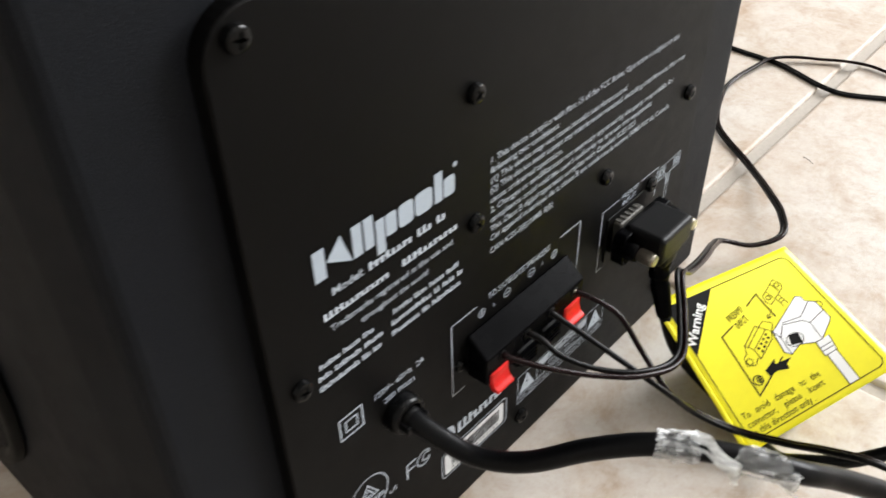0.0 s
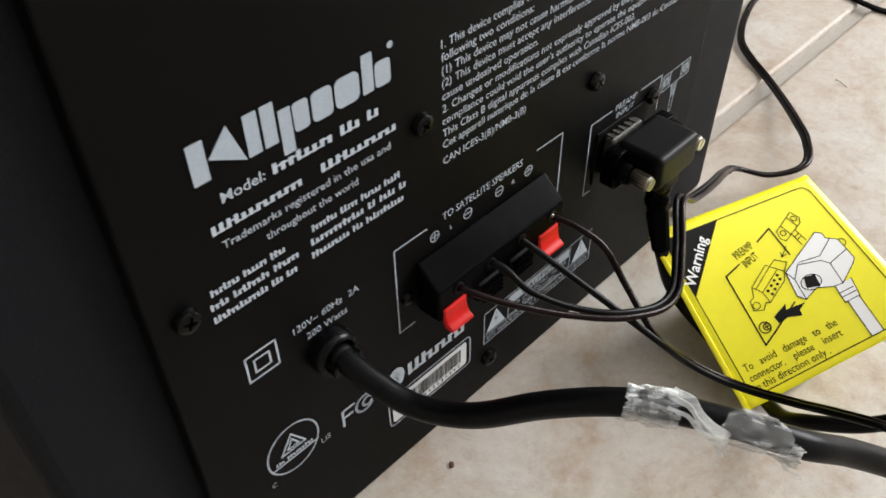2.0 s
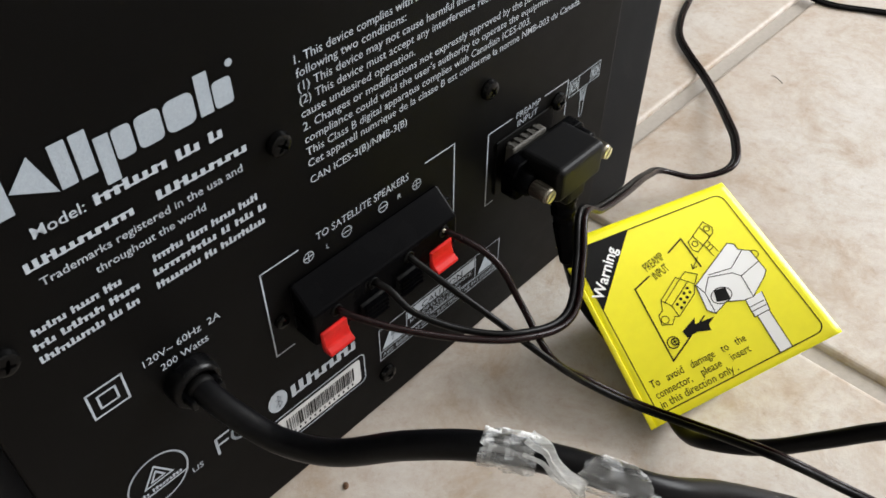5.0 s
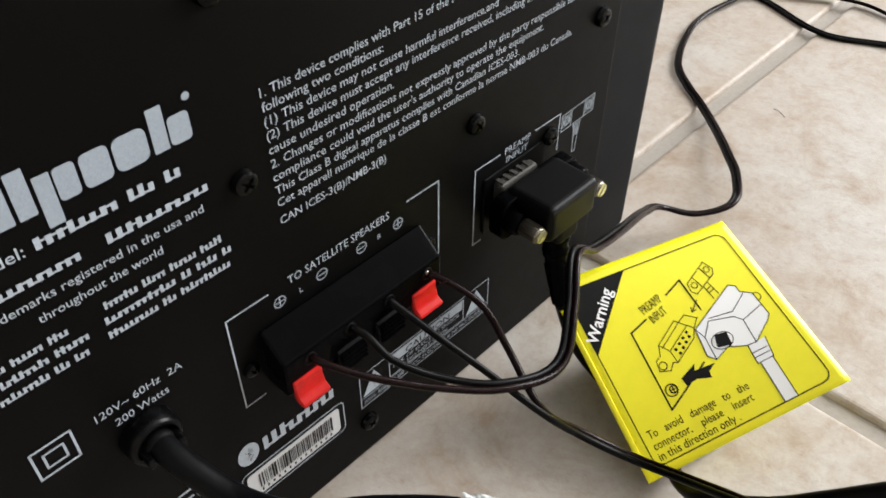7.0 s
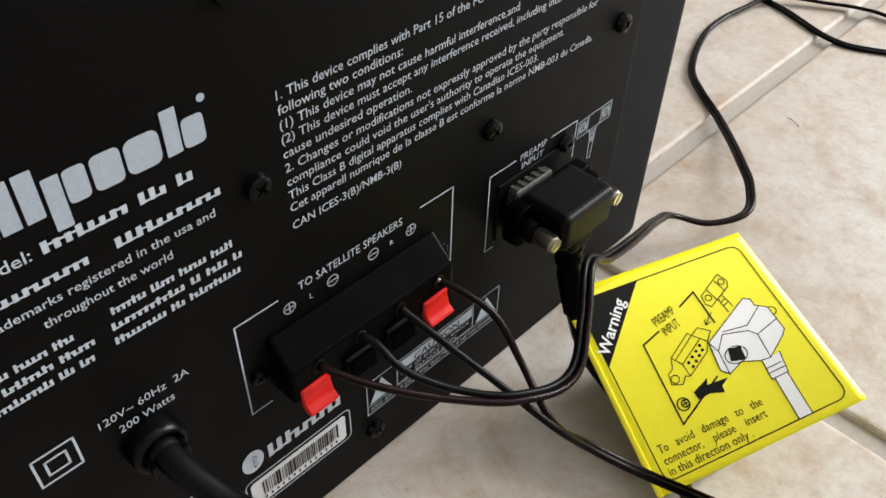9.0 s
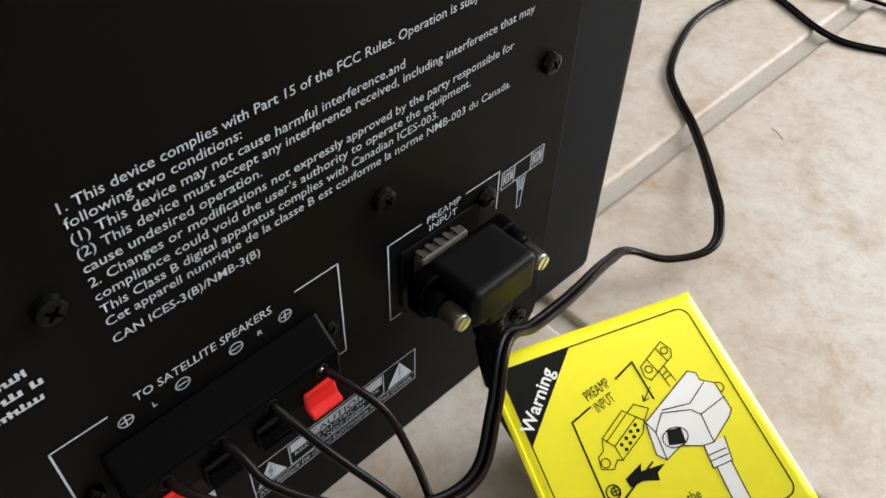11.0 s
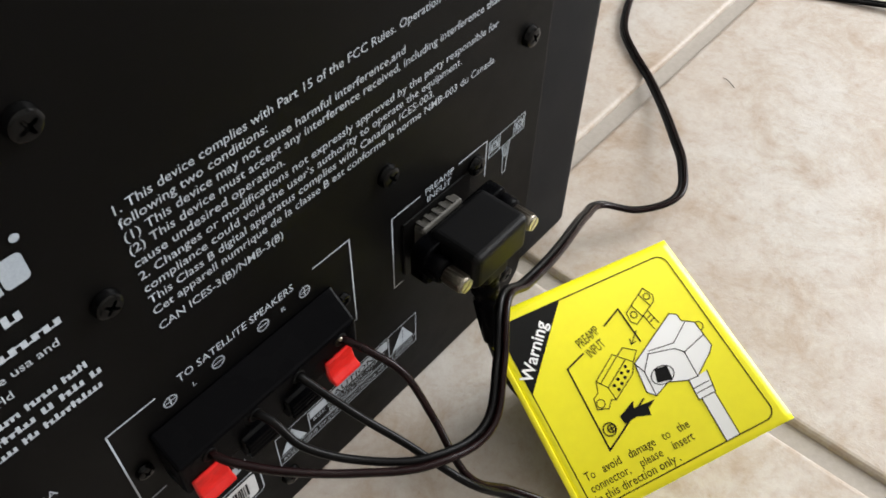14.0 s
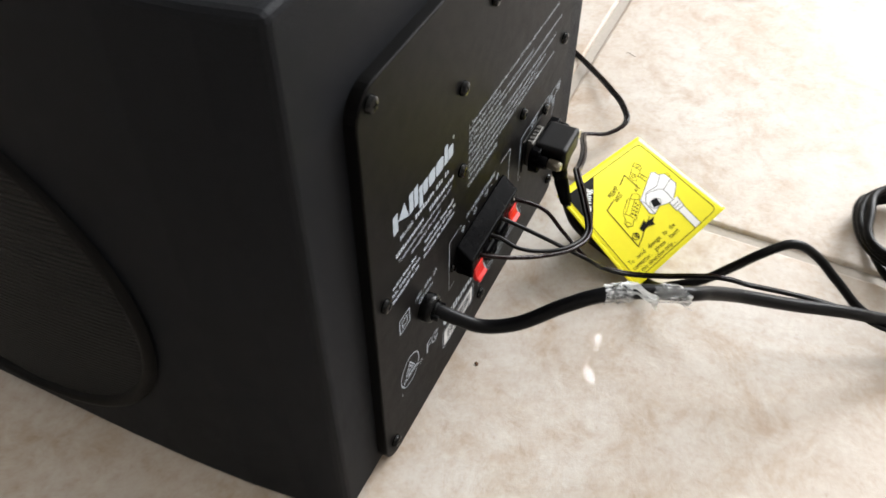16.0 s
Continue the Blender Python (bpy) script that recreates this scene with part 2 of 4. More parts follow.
def tube(bm, line, radius, seg=10, flat=1.0, wobble=0.0, caps=True, ragged=0.0):
    """Sweeps a round or flattened section along the line; radius may be a function of 0..1."""
    rings = []
    for i, (p, t, n, b) in enumerate(frames_along(line)):
        s = i / (len(line) - 1)
        r = radius(s) if callable(radius) else radius
        ring = []
        for k in range(seg):
            a = 2 * math.pi * k / seg
            q = p + n * (r * math.cos(a)) + b * (r * flat * math.sin(a))
            if wobble:
                q += (q - p).normalized() * wobble * noise.noise(q * 260) + Vector((0, 0, -1)) * wobble * max(0, noise.noise(q * 110))
            if ragged:
                q += t * ragged * (1 - 2 * s) * max(0.0, abs(1 - 2 * s) * 2 - 1) * (0.6 + noise.noise(Vector((3 * math.cos(a), 3 * math.sin(a), 7 * round(s)))) * 1.6)
            ring.append(bm.verts.new(q))
        rings.append(ring)
    for a, c in zip(rings, rings[1:]):
        for i in range(seg):
            j = (i + 1) % seg
            bm.faces.new((a[i], a[j], c[j], c[i]))
    if caps:
        bm.faces.new(rings[0][::-1])
        bm.faces.new(rings[-1])
    bmesh.ops.recalc_face_normals(bm, faces=bm.faces)


def pair_lines(points, gap):
    """Two curves side by side along a flat twin lead."""
    line = spline(points)
    fr = frames_along(line)
    return [p + b * gap / 2 for p, t, n, b in fr], [p - b * gap / 2 for p, t, n, b in fr]


def letters(text, width=None, height=0.002, bold=0.0, align="LEFT"):
    """A flat mesh of the text, x to the right and y up from the baseline's start, stretched to the width."""
    cu = bpy.data.curves.new("letters", "FONT")
    cu.body, cu.size, cu.resolution_u, cu.offset, cu.fill_mode = text, 1.0, 2, bold, "FRONT"
    ob = bpy.data.objects.new("letters", cu)
    scene.collection.objects.link(ob)
    dg = bpy.context.evaluated_depsgraph_get()
    me = bpy.data.meshes.new_from_object(ob.evaluated_get(dg))
    bm = bmesh.new()
    bm.from_mesh(me)
    bpy.data.objects.remove(ob)
    bpy.data.curves.remove(cu)
    bpy.data.meshes.remove(me)
    bm.verts.ensure_lookup_table()
    x0, x1 = min(v.co.x for v in bm.verts), max(v.co.x for v in bm.verts)
    k = height / 0.69
    kx = width / (x1 - x0) if width else k
    for v in bm.verts:
        v.co = Vector(((v.co.x - x0) * kx, v.co.y * k, 0))
    return bm


def on_panel(bm, x, z, lift=0.0002, turn=0.0):
    bmesh.ops.transform(bm, matrix=outward(x, z, -lift) @ Matrix.Rotation(radians(turn), 4, "Z"), verts=bm.verts)
    return bm


def poly(bm, pts):
    vs = [bm.verts.new((*p, 0)) for p in pts]
    bm.faces.new(vs)


def stroke(bm, pts, w, closed=False):
    """A line of that width along flat points."""
    n = len(pts)
    for i in range(n if closed else n - 1):
        a, b = Vector((*pts[i], 0)), Vector((*pts[(i + 1) % n], 0))
        d = (b - a).normalized() * w / 2
        s = Vector((-d.y, d.x, 0))
        poly(bm, [(q.x, q.y) for q in (a - d - s, b + d - s, b + d + s, a - d + s)])


def arc(cx, cy, r, a0=0.0, a1=360.0, n=24, ry=None):
    return [(cx + r * math.cos(radians(a0 + (a1 - a0) * i / n)), cy + (ry or r) * math.sin(radians(a0 + (a1 - a0) * i / n))) for i in range(n + (a1 - a0 < 360))]


def rounded(x0, x1, y0, y1, r, n=5):
    out = []
    for cx, cy, a in ((x1 - r, y1 - r, 0), (x0 + r, y1 - r, 90), (x0 + r, y0 + r, 180), (x1 - r, y0 + r, 270)):
        out += arc(cx, cy, r, a, a + 90, n)
    return out


def slab(outline, y_back, y_front, bevel):
    """A plate in the x-z plane with a rounded front edge."""
    bm = bmesh.new()
    vs = [bm.verts.new((x, y_back, z)) for x, z in outline]
    f = bm.faces.new(vs)
    r = bmesh.ops.extrude_face_region(bm, geom=[f])
    top = [e for e in r["geom"] if isinstance(e, bmesh.types.BMVert)]
    for v in top:
        v.co.y = y_front
    bmesh.ops.recalc_face_normals(bm, faces=bm.faces)
    if bevel:
        es = [e for e in bm.edges if all(abs(v.co.y - y_front) < 1e-7 for v in e.verts)]
        bmesh.ops.bevel(bm, geom=es, offset=bevel, segments=2, profile=0.5, affect="EDGES")
    return bm


# ---- room: tiled floor, and unseen walls and ceiling assumed to bounce window light ----
x0, x1, y0, y1, high = ROOM
floor = tagged(part("floor", box(x0, x1, y0, y1, -0.06, -0.0022), GROUT), "grey grout bed of a beige stone tile floor", "floor", kind="structure")
tagged(part("ceiling", box(x0, x1, y0, y1, high, high + 0.1), CEILING), "plain white painted ceiling", "ceiling", kind="structure")
tagged(part("wall_west", box(x0 - 0.12, x0, y0, y1, -0.06, high + 0.1), WALL), "plain off-white painted wall", "wall", kind="structure")
tagged(part("wall_south", box(x0 - 0.12, x1 + 0.12, y0 - 0.12, y0, -0.06, high + 0.1), WALL), "plain off-white painted wall", "wall", kind="structure")
tagged(part("wall_north", box(x0 - 0.12, x1 + 0.12, y1, y1 + 0.12, -0.06, high + 0.1), WALL), "plain off-white painted wall", "wall", kind="structure")
bm = bmesh.new()
for a, b, c, d in ((y0, WIN[0], -0.06, high + 0.1), (WIN[1], y1, -0.06, high + 0.1), (WIN[0], WIN[1], -0.06, WIN[2]), (WIN[0], WIN[1], WIN[3], high + 0.1)):
    block(bm, x1, x1 + 0.12, a, b, c, d)
tagged(part("wall_east", bm, WALL), "off-white painted wall with a window opening", "wall", kind="structure")
bm = bmesh.new()
for a, b, c, d in ((WIN[0], WIN[0] + 0.05, WIN[2], WIN[3]), (WIN[1] - 0.05, WIN[1], WIN[2], WIN[3]), (WIN[0] + 0.05, WIN[1] - 0.05, WIN[2], WIN[2] + 0.05), (WIN[0] + 0.05, WIN[1] - 0.05, WIN[3] - 0.05, WIN[3])):
    block(bm, x1 + 0.07, x1 + 0.11, a, b, c, d)
tagged(part("window_1", bm, WOOD_WHITE), "white painted window frame", "window", kind="structure")

# ---- the subwoofer ----
CX0, CX1, CY0, CY1, CZ1 = -0.0300, 0.2510, 0.0045, 0.262, 0.238
sub = thing("subwoofer", "black vinyl subwoofer cabinet with printed rear amplifier panel", "subwoofer")
PLAN = [(-0.0207, CY0), (-0.0245, 0.022), (-0.0275, 0.048), (-0.0293, 0.080), (CX0, 0.110), (CX0, CY1), (CX1, CY1), (CX1, 0.110), (0.2503, 0.080), (0.2485, 0.048), (0.2450, 0.022), (0.2388, CY0)]
bm = bmesh.new()
ends = [[bm.verts.new((x, y, z)) for x, y in PLAN] for z in (0.0, CZ1)]
bm.faces.new(ends[0])
bm.faces.new(ends[1][::-1])
for k in range(len(PLAN)):
    j = (k + 1) % len(PLAN)
    bm.faces.new((ends[0][k], ends[1][k], ends[1][j], ends[0][j]))
bmesh.ops.recalc_face_normals(bm, faces=bm.faces)
sharp = [e for e in bm.edges if e.calc_face_angle() > radians(40)]
bmesh.ops.bevel(bm, geom=sharp, offset=0.0030, segments=3, profile=0.5, affect="EDGES")
cabinet = part("cabinet", bm, VINYL, sub, "black grained vinyl cabinet")
bm = bmesh.new()
side = Matrix.Translation((CX0, 0.160, 0.100)) @ Matrix.Rotation(radians(-90), 4, "Y")
lathe(bm, [(0.089, 0.0), (0.0885, 0.0022), (0.086, 0.003), (0.0835, 0.0018), (0.083, -0.0004)], side, 72)
part("grille_ring", bm, DULL, sub, "black plastic ring", True)
bm = bmesh.new()
lathe(bm, [(0.083, 0.0003), (0.07, 0.0022), (0.05, 0.0042), (0.025, 0.0055), (0.0, 0.006)], side, 72)
part("speaker_grille", bm, FABRIC, sub, "ribbed black speaker cloth", True)

panel = part("back_panel", slab(rounded(0.0055, 0.2045, 0.0012, 0.1985, 0.011, 8), CY0, 0.0, 0.0006), PANEL, sub, "satin black metal amplifier panel")
GLAND = (0.0433, 0.0702)

# terminal block: a wedge with four holes and four levers
term = part("terminal_block", box(0.0728, 0.1232, -0.0080, 0.0, 0.0598, 0.0766, 0.0008, 2), PLASTIC, sub, "black four-way spring terminal")
for v in term.data.vertices:
    if v.co.y < -0.003:
        v.co.z -= 0.0056 if v.co.z > 0.069 else 0.0
for i, hx in enumerate((0.0800, 0.0922, 0.1048, 0.1178)):
    bm = bmesh.new()
    lathe(bm, [(0.0018, 0.0), (0.0018, 0.0002), (0.0013, 0.0002), (0.0012, 0.0001), (0, 0.0001)], outward(hx, 0.0680, -0.0080), 16)
    part("wire_hole", bm, DULL, term, smooth=True)
    red = i in (0, 3)
    lx = hx - 0.0016 if i == 0 else hx - 0.0013 if i == 3 else hx - 0.0008
    bm = bmesh.new()
    h = 0.0034 if red else 0.0016
    prof = [(-0.0079, 0.0638), (-0.0078 - 0.7 * h, 0.0630), (-0.0080 - h, 0.0588), (-0.0079 - 0.8 * h, 0.0576), (-0.0082, 0.0568), (-0.0060, 0.0568), (-0.0060, 0.0638)]
    if red:
        prof = [(-0.0079, 0.0642), (-0.0087, 0.0640), (-0.0088, 0.0615), (-0.0095, 0.0592), (-0.0113, 0.0581), (-0.0112, 0.0573), (-0.0086, 0.0573), (-0.0076, 0.0590), (-0.0076, 0.0640)]
    rings = [[bm.verts.new((lx + s * 0.0041, y, z)) for y, z in prof] for s in (-1, 1)]
    bm.faces.new(rings[0])
    bm.faces.new(rings[1][::-1])
    for k in range(len(prof)):
        j = (k + 1) % len(prof)
        bm.faces.new((rings[0][k], rings[1][k], rings[1][j], rings[0][j]))
    bmesh.ops.recalc_face_normals(bm, faces=bm.faces)
    bmesh.ops.bevel(bm, geom=bm.edges[:], offset=0.00035, segments=1, affect="EDGES")
    part("lever", bm, RED if red else DULL, term, "bright red release lever" if red else "black release lever")
    for k in range(0 if red else 4):
        part("lever_rib", box(lx - 0.0038, lx + 0.0038, -0.0103, -0.0088, 0.0580 + k * 0.0015, 0.0586 + k * 0.0015), PLASTIC, term)

# power cord bushing
bm = bmesh.new()
lathe(bm, [(0.0062, 0.0), (0.0062, 0.0026), (0.0060, 0.0038), (0.0056, 0.0046), (0.0051, 0.0049), (0.0046, 0.0048), (0.0043, 0.0042), (0.0041, 0.0030), (0.0028, 0.0028)], outward(*GLAND), 36)
gland = part("cable_gland", bm, GLOSSY, sub, "glossy black cord bushing with two clip tabs", True)
for side_x in (-1, 1):
    xm = GLAND[0] + side_x * 0.0036
    part("clip_tab", box(xm - 0.0007, xm + 0.0007, -0.0080, -0.0020, GLAND[1] - 0.0016, GLAND[1] + 0.0010, 0.0003), GLOSSY, gland)

# socket behind the plug
bm = box(0.1478, 0.1740, -0.0006, 0.0, 0.0570, 0.0762, 0.0003)
socket = part("socket_plate", bm, PANEL, sub, "black socket plate")
part("socket_shell", box(0.1512, 0.1665, -0.0040, -0.0006, 0.0590, 0.0738, 0.0008), TIN, socket, "dull tinned socket shell")
for k in range(5):
    xx = 0.1520 + k * 0.0028
    part("shell_rib", box(xx, xx + 0.0012, -0.0033, -0.0008, 0.0738, 0.0743), TIN, socket)


# screws with a cross recess
def screw_mesh(radius=0.0029, high=0.0021):
    bm = bmesh.new()
    seg, nr = 48, 9
    rows = []
    for j in range(nr + 1):
        s = j / nr
        ring = []
        for i in range(seg):
            a = 2 * math.pi * i / seg
            x, y = s * radius * math.cos(a), s * radius * math.sin(a)
            h = high * (1 - s**4) ** 0.5 * 0.55 + high * 0.45 if s < 1 else high * 0.25
            if min(abs(x), abs(y)) < radius * 0.10 and s < 0.47:
                h -= high * 0.5
            ring.append(bm.verts.new((x, y, h)))
        rows.append(ring)
    foot = [bm.verts.new((v.co.x, v.co.y, -0.0002)) for v in rows[-1]]
    rows.append(foot)
    for a, b in zip(rows, rows[1:]):
        for i in range(seg):
            k = (i + 1) % seg
            bm.faces.new((a[i], b[i], b[k], a[k]))
    bmesh.ops.remove_doubles(bm, verts=bm.verts, dist=1e-7)
    bmesh.ops.recalc_face_normals(bm, faces=bm.faces)
    return bm


first = None
SPOTS = [(0.0128, 0.1929), (0.0128, 0.1042), (0.0128, 0.0122), (0.0764, 0.1556), (0.0764, 0.1166), (0.1432, 0.0966), (0.1757, 0.0764),
         (0.1945, 0.1062), (0.1948, 0.0142), (0.1014, 0.0156), (0.1028, 0.1770), (0.1930, 0.1929)]
for k, (sx, sz) in enumerate(SPOTS + [(0.0692, 0.0670), (0.1264, 0.0678)]):
    host, lift = (panel, 0.0) if k < len(SPOTS) else (term, 0.0)
    if first is None:
        first = part("screw", screw_mesh(), SCREW, host, "black cross-head screw")
        ob = first
    else:
        ob = new("screw", first.data)
        ob.parent = host
    ob.matrix_local = outward(sx, sz, -lift) @ Matrix.Rotation(radians(random.uniform(0, 90)), 4, "Z") @ Matrix.Diagonal((1, 1, 1, 1) if k < len(SPOTS) else (0.7, 0.7, 0.7, 1))


# ---- print on the panel ----
def printed(text, x, z, width, height, bold=0.0):
    part("printed_line", on_panel(letters(text, width, height, bold), x, z), PRINT, panel)


def bars(words, x, xe, z, height, material=PRINT, lift=0.0002):
    """Plain notched bars in place of words; words: their lengths in letters."""
    unit = (xe - x) / (sum(words) + 0.7 * (len(words) - 1))
    pick = random.Random(int(z * 1e5))
    for w in words:
        top, foot = [], []
        for k in range(w):
            tall = height * (1.0 if k == 0 else pick.choice((0.72, 0.72, 0.78, 1.0)))
            xa, xb, xc = x + (k + 0.2) * unit, x + (k + 0.76) * unit, x + (k + 1.2) * unit
            top += [(xa, z + tall), (xb, z + tall)]
            foot += [(xa, z), (xb, z)]
            if k < w - 1:
                low = pick.choice((0.04, 0.5)) * height
                top += [(xb, z + low + 0.18 * height), (xc, z + low + 0.18 * height)]
                foot += [(xb, z + low), (xc, z + low)]
        bm = bmesh.new()
        poly(bm, top + foot[::-1])
        part("printed_bar", on_panel(bm, 0, 0, lift), material, panel)
        x += (w + 0.7) * unit


REG = [("1. This device complies with Part 15 of the FCC Rules. Operation is subject to the", 0.1320, 0.1805),
       ("following two conditions:", 0.1288, 0.1140), ("(1) This device may not cause harmful interference,and", 0.1256, 0.1500),
       ("(2) This device must accept any interference received, including interference that may", 0.1224, 0.1868),
       ("cause undesired operation.", 0.1191, 0.1165), ("2. Changes or modifications not expressly approved by the party responsible for", 0.1158, 0.1812),
       ("compliance could void the user's authority to operate the equipment.", 0.1125, 0.1683),
       ("This Class B digital apparatus complies with Canadian ICES-003.", 0.1092, 0.1590),
       ("Cet apparell numrique de la classe B est conforme la norme NMB-003 du Canada.", 0.1060, 0.1812), ("CAN ICES-3(B)/NMB-3(B)", 0.1014, 0.1132)]
for text, z, xe in REG:
    printed(text, 0.0832, z, xe - 0.0832, 0.00205, 0.002)
printed("Model:", 0.0260, 0.1248, 0.0098, 0.0024, 0.006)
bars([8, 3, 2], 0.0372, 0.0650, 0.1248, 0.0024)
bars([13], 0.0222, 0.0440, 0.1189, 0.0022)
bars([11], 0.0482, 0.0695, 0.1189, 0.0022)
printed("Trademarks registered in the usa and", 0.0240, 0.1148, 0.0432, 0.0019, 0.003)
printed("throughout the world", 0.0335, 0.1108, 0.0240, 0.0019, 0.003)
for z, xa, xe, words in ((0.1055, 0.0188, 0.0372, [7, 6, 4]), (0.1020, 0.0180, 0.0402, [4, 8, 6]), (0.0985, 0.0180, 0.0392, [13, 3, 3]),
                         (0.1060, 0.0440, 0.0695, [7, 5, 6, 5]), (0.1025, 0.0432, 0.0712, [12, 2, 4, 2]), (0.0990, 0.0430, 0.0702, [10, 3, 11])):
    bars(words, xa, xe, z - 0.0001, 0.0018)
printed("120V~ 60Hz  2A", 0.0350, 0.0810, 0.0194, 0.0021)
printed("200 Watts", 0.0383, 0.0768, 0.0120, 0.0021)
printed("TO SATELLITE SPEAKERS", 0.0826, 0.0843, 0.0306, 0.0023)
printed("L", 0.0852, 0.0798, None, 0.0015)
printed("R", 0.1092, 0.0802, None, 0.0015)
printed("PREAMP", 0.1562, 0.0800, 0.0108, 0.0021)
printed("INPUT", 0.1570, 0.0770, 0.0090, 0.0021)

# the maker's mark, as plain bars, a wedge and blocks
MARK = [rounded(0.0216, 0.0251, 0.1310, 0.1396, 0.0002, 2), [(0.0254, 0.1350), (0.0300, 0.1400), (0.0330, 0.1310)], rounded(0.0334, 0.0364, 0.1310, 0.1400, 0.0002, 2),
        rounded(0.0371, 0.0401, 0.1310, 0.1400, 0.0002, 2), rounded(0.0408, 0.0436, 0.1274, 0.1374, 0.0002, 2), rounded(0.0440, 0.0477, 0.1310, 0.1374, 0.0009, 4),
        rounded(0.0484, 0.0535, 0.1309, 0.1375, 0.0012, 5), rounded(0.0541, 0.0603, 0.1309, 0.1375, 0.0016, 6),
        rounded(0.0611, 0.0640, 0.1310, 0.1398, 0.0002, 2), rounded(0.0644, 0.0686, 0.1310, 0.1368, 0.0010, 4), arc(0.0688, 0.1392, 0.0008, n=16)]
for shape in MARK:
    bm = bmesh.new()
    poly(bm, shape)
    part("logo_shape", on_panel(bm, 0, 0), LOGO, panel, "pale blue-grey block of the maker's mark")


def lines(strokes, w, material=PRINT, name="printed_frame", label=""):
    for pts, closed in strokes:
        bm = bmesh.new()
        stroke(bm, pts, w, closed)
        part(name, on_panel(bm, 0, 0), material, panel, label)


lines([([(0.0770, 0.0852), (0.0660, 0.0852), (0.0660, 0.0560), (0.0715, 0.0560)], False), ([(0.1192, 0.0860), (0.1303, 0.0860), (0.1303, 0.0560), (0.1285, 0.0560)], False)], 0.0004)
lines([([(0.1542, 0.0812), (0.1442, 0.0812), (0.1442, 0.0550), (0.1475, 0.0550)], False), ([(0.1690, 0.0815), (0.1803, 0.0815), (0.1803, 0.0690)], False)], 0.0004)
lines([([(0.0222, 0.0838), (0.0302, 0.0838), (0.0302, 0.0760), (0.0222, 0.0760)], True), ([(0.0242, 0.0818), (0.0282, 0.0818), (0.0282, 0.0780), (0.0242, 0.0780)], True)], 0.0005, name="printed_symbol")
for cx, plus in ((0.0797, True), (0.0918, False), (0.1040, False), (0.1160, True)):
    st = [(arc(cx, 0.0810, 0.0015, n=24), True), ([(cx - 0.0011, 0.0810), (cx + 0.0011, 0.0810)], False)]
    if plus:
        st.append(([(cx, 0.0799), (cx, 0.0821)], False))
    lines(st, 0.00032, name="polarity_mark")
# small picture of the plug beside its socket
lines([([(0.1815, 0.0745), (0.1815, 0.0800), (0.1968, 0.0808), (0.1968, 0.0752)], True), ([(0.1860, 0.0748), (0.1860, 0.0802)], False), ([(0.1922, 0.0750), (0.1922, 0.0806)], False),
       (arc(0.1838, 0.0773, 0.0013, n=12), True), (arc(0.1945, 0.0779, 0.0013, n=12), True), ([(0.1872, 0.0748), (0.1880, 0.0715), (0.1884, 0.0640)], False),
       ([(0.1908, 0.0750), (0.1902, 0.0715), (0.1897, 0.0640)], False), ([(0.1884, 0.0640), (0.1897, 0.0640)], False)] +
      [([(0.1822 + 0.0008 * k, 0.0757 + 0.0001 * k), (0.1822 + 0.0008 * k, 0.0793)], False) for k in range(5)] +
      [([(0.1929 + 0.0008 * k, 0.0760), (0.1929 + 0.0008 * k, 0.0798)], False) for k in range(5)] +
      [([(0.1882 + 0.0005 * k, 0.0700), (0.1878 + 0.0007 * k, 0.0742)], False) for k in range(5)], 0.00034, LOGO, name="printed_picture")
# wireless badge, approval marks
bm = bmesh.new()
poly(bm, arc(0.0635, 0.0395, 0.0031, n=24, ry=0.0040))
part("printed_badge", on_panel(bm, 0, 0), PRINT, panel)
lines([([(0.0628, 0.0378), (0.0647, 0.0403), (0.0637, 0.0415), (0.0637, 0.0369), (0.0647, 0.0381), (0.0628, 0.0405)], False)], 0.0003, INK, "badge_rune")
bars([9], 0.0674, 0.0912, 0.0368, 0.0048)
lines([(rounded(0.0600, 0.0932, 0.0200, 0.0325, 0.0018), True)], 0.0004)
bm = bmesh.new()
poly(bm, rounded(0.0612, 0.0915, 0.0212, 0.0313, 0.0012))
part("serial_label", on_panel(bm, 0, 0, 0.00025), LABEL, panel, "white paper serial label")
rng = random.Random(5)
xx = 0.0645
while xx < 0.0885:
    w = rng.choice((0.00022, 0.00022, 0.0004, 0.0006))
    bm = bmesh.new()
    poly(bm, [(xx, 0.0240), (xx + w, 0.0240), (xx + w, 0.0298), (xx, 0.0298)])
    part("code_bar", on_panel(bm, 0, 0, 0.0004), INK, panel)
    xx += w + rng.choice((0.0002, 0.00035, 0.0005))
bars([1] * 14, 0.0645, 0.0885, 0.0222, 0.0011, INK, 0.0004)
lines([([(0.0445, 0.0370), (0.0445, 0.0430), (0.0482, 0.0430)], False), ([(0.0445, 0.0402), (0.0475, 0.0402)], False), (arc(0.0520, 0.0400, 0.0030, 40, 320, 18), False), (arc(0.0530, 0.0400, 0.0016, 40, 320, 14), False)], 0.0008, name="printed_mark")
lines([(arc(0.0287, 0.0445, 0.0078, n=40, ry=0.0085), True), ([(0.0250, 0.0440), (0.0324, 0.0440), (0.0287, 0.0500)], True), ([(0.0270, 0.0450), (0.0304, 0.0450), (0.0287, 0.0480)], True), ([(0.0215, 0.0408), (0.0359, 0.0408)], False)], 0.0005, name="printed_mark")
bars([3, 9], 0.0228, 0.0346, 0.0414, 0.0013)
printed("C", 0.0205, 0.0350, None, 0.0016)
printed("US", 0.0368, 0.0372, None, 0.0020)
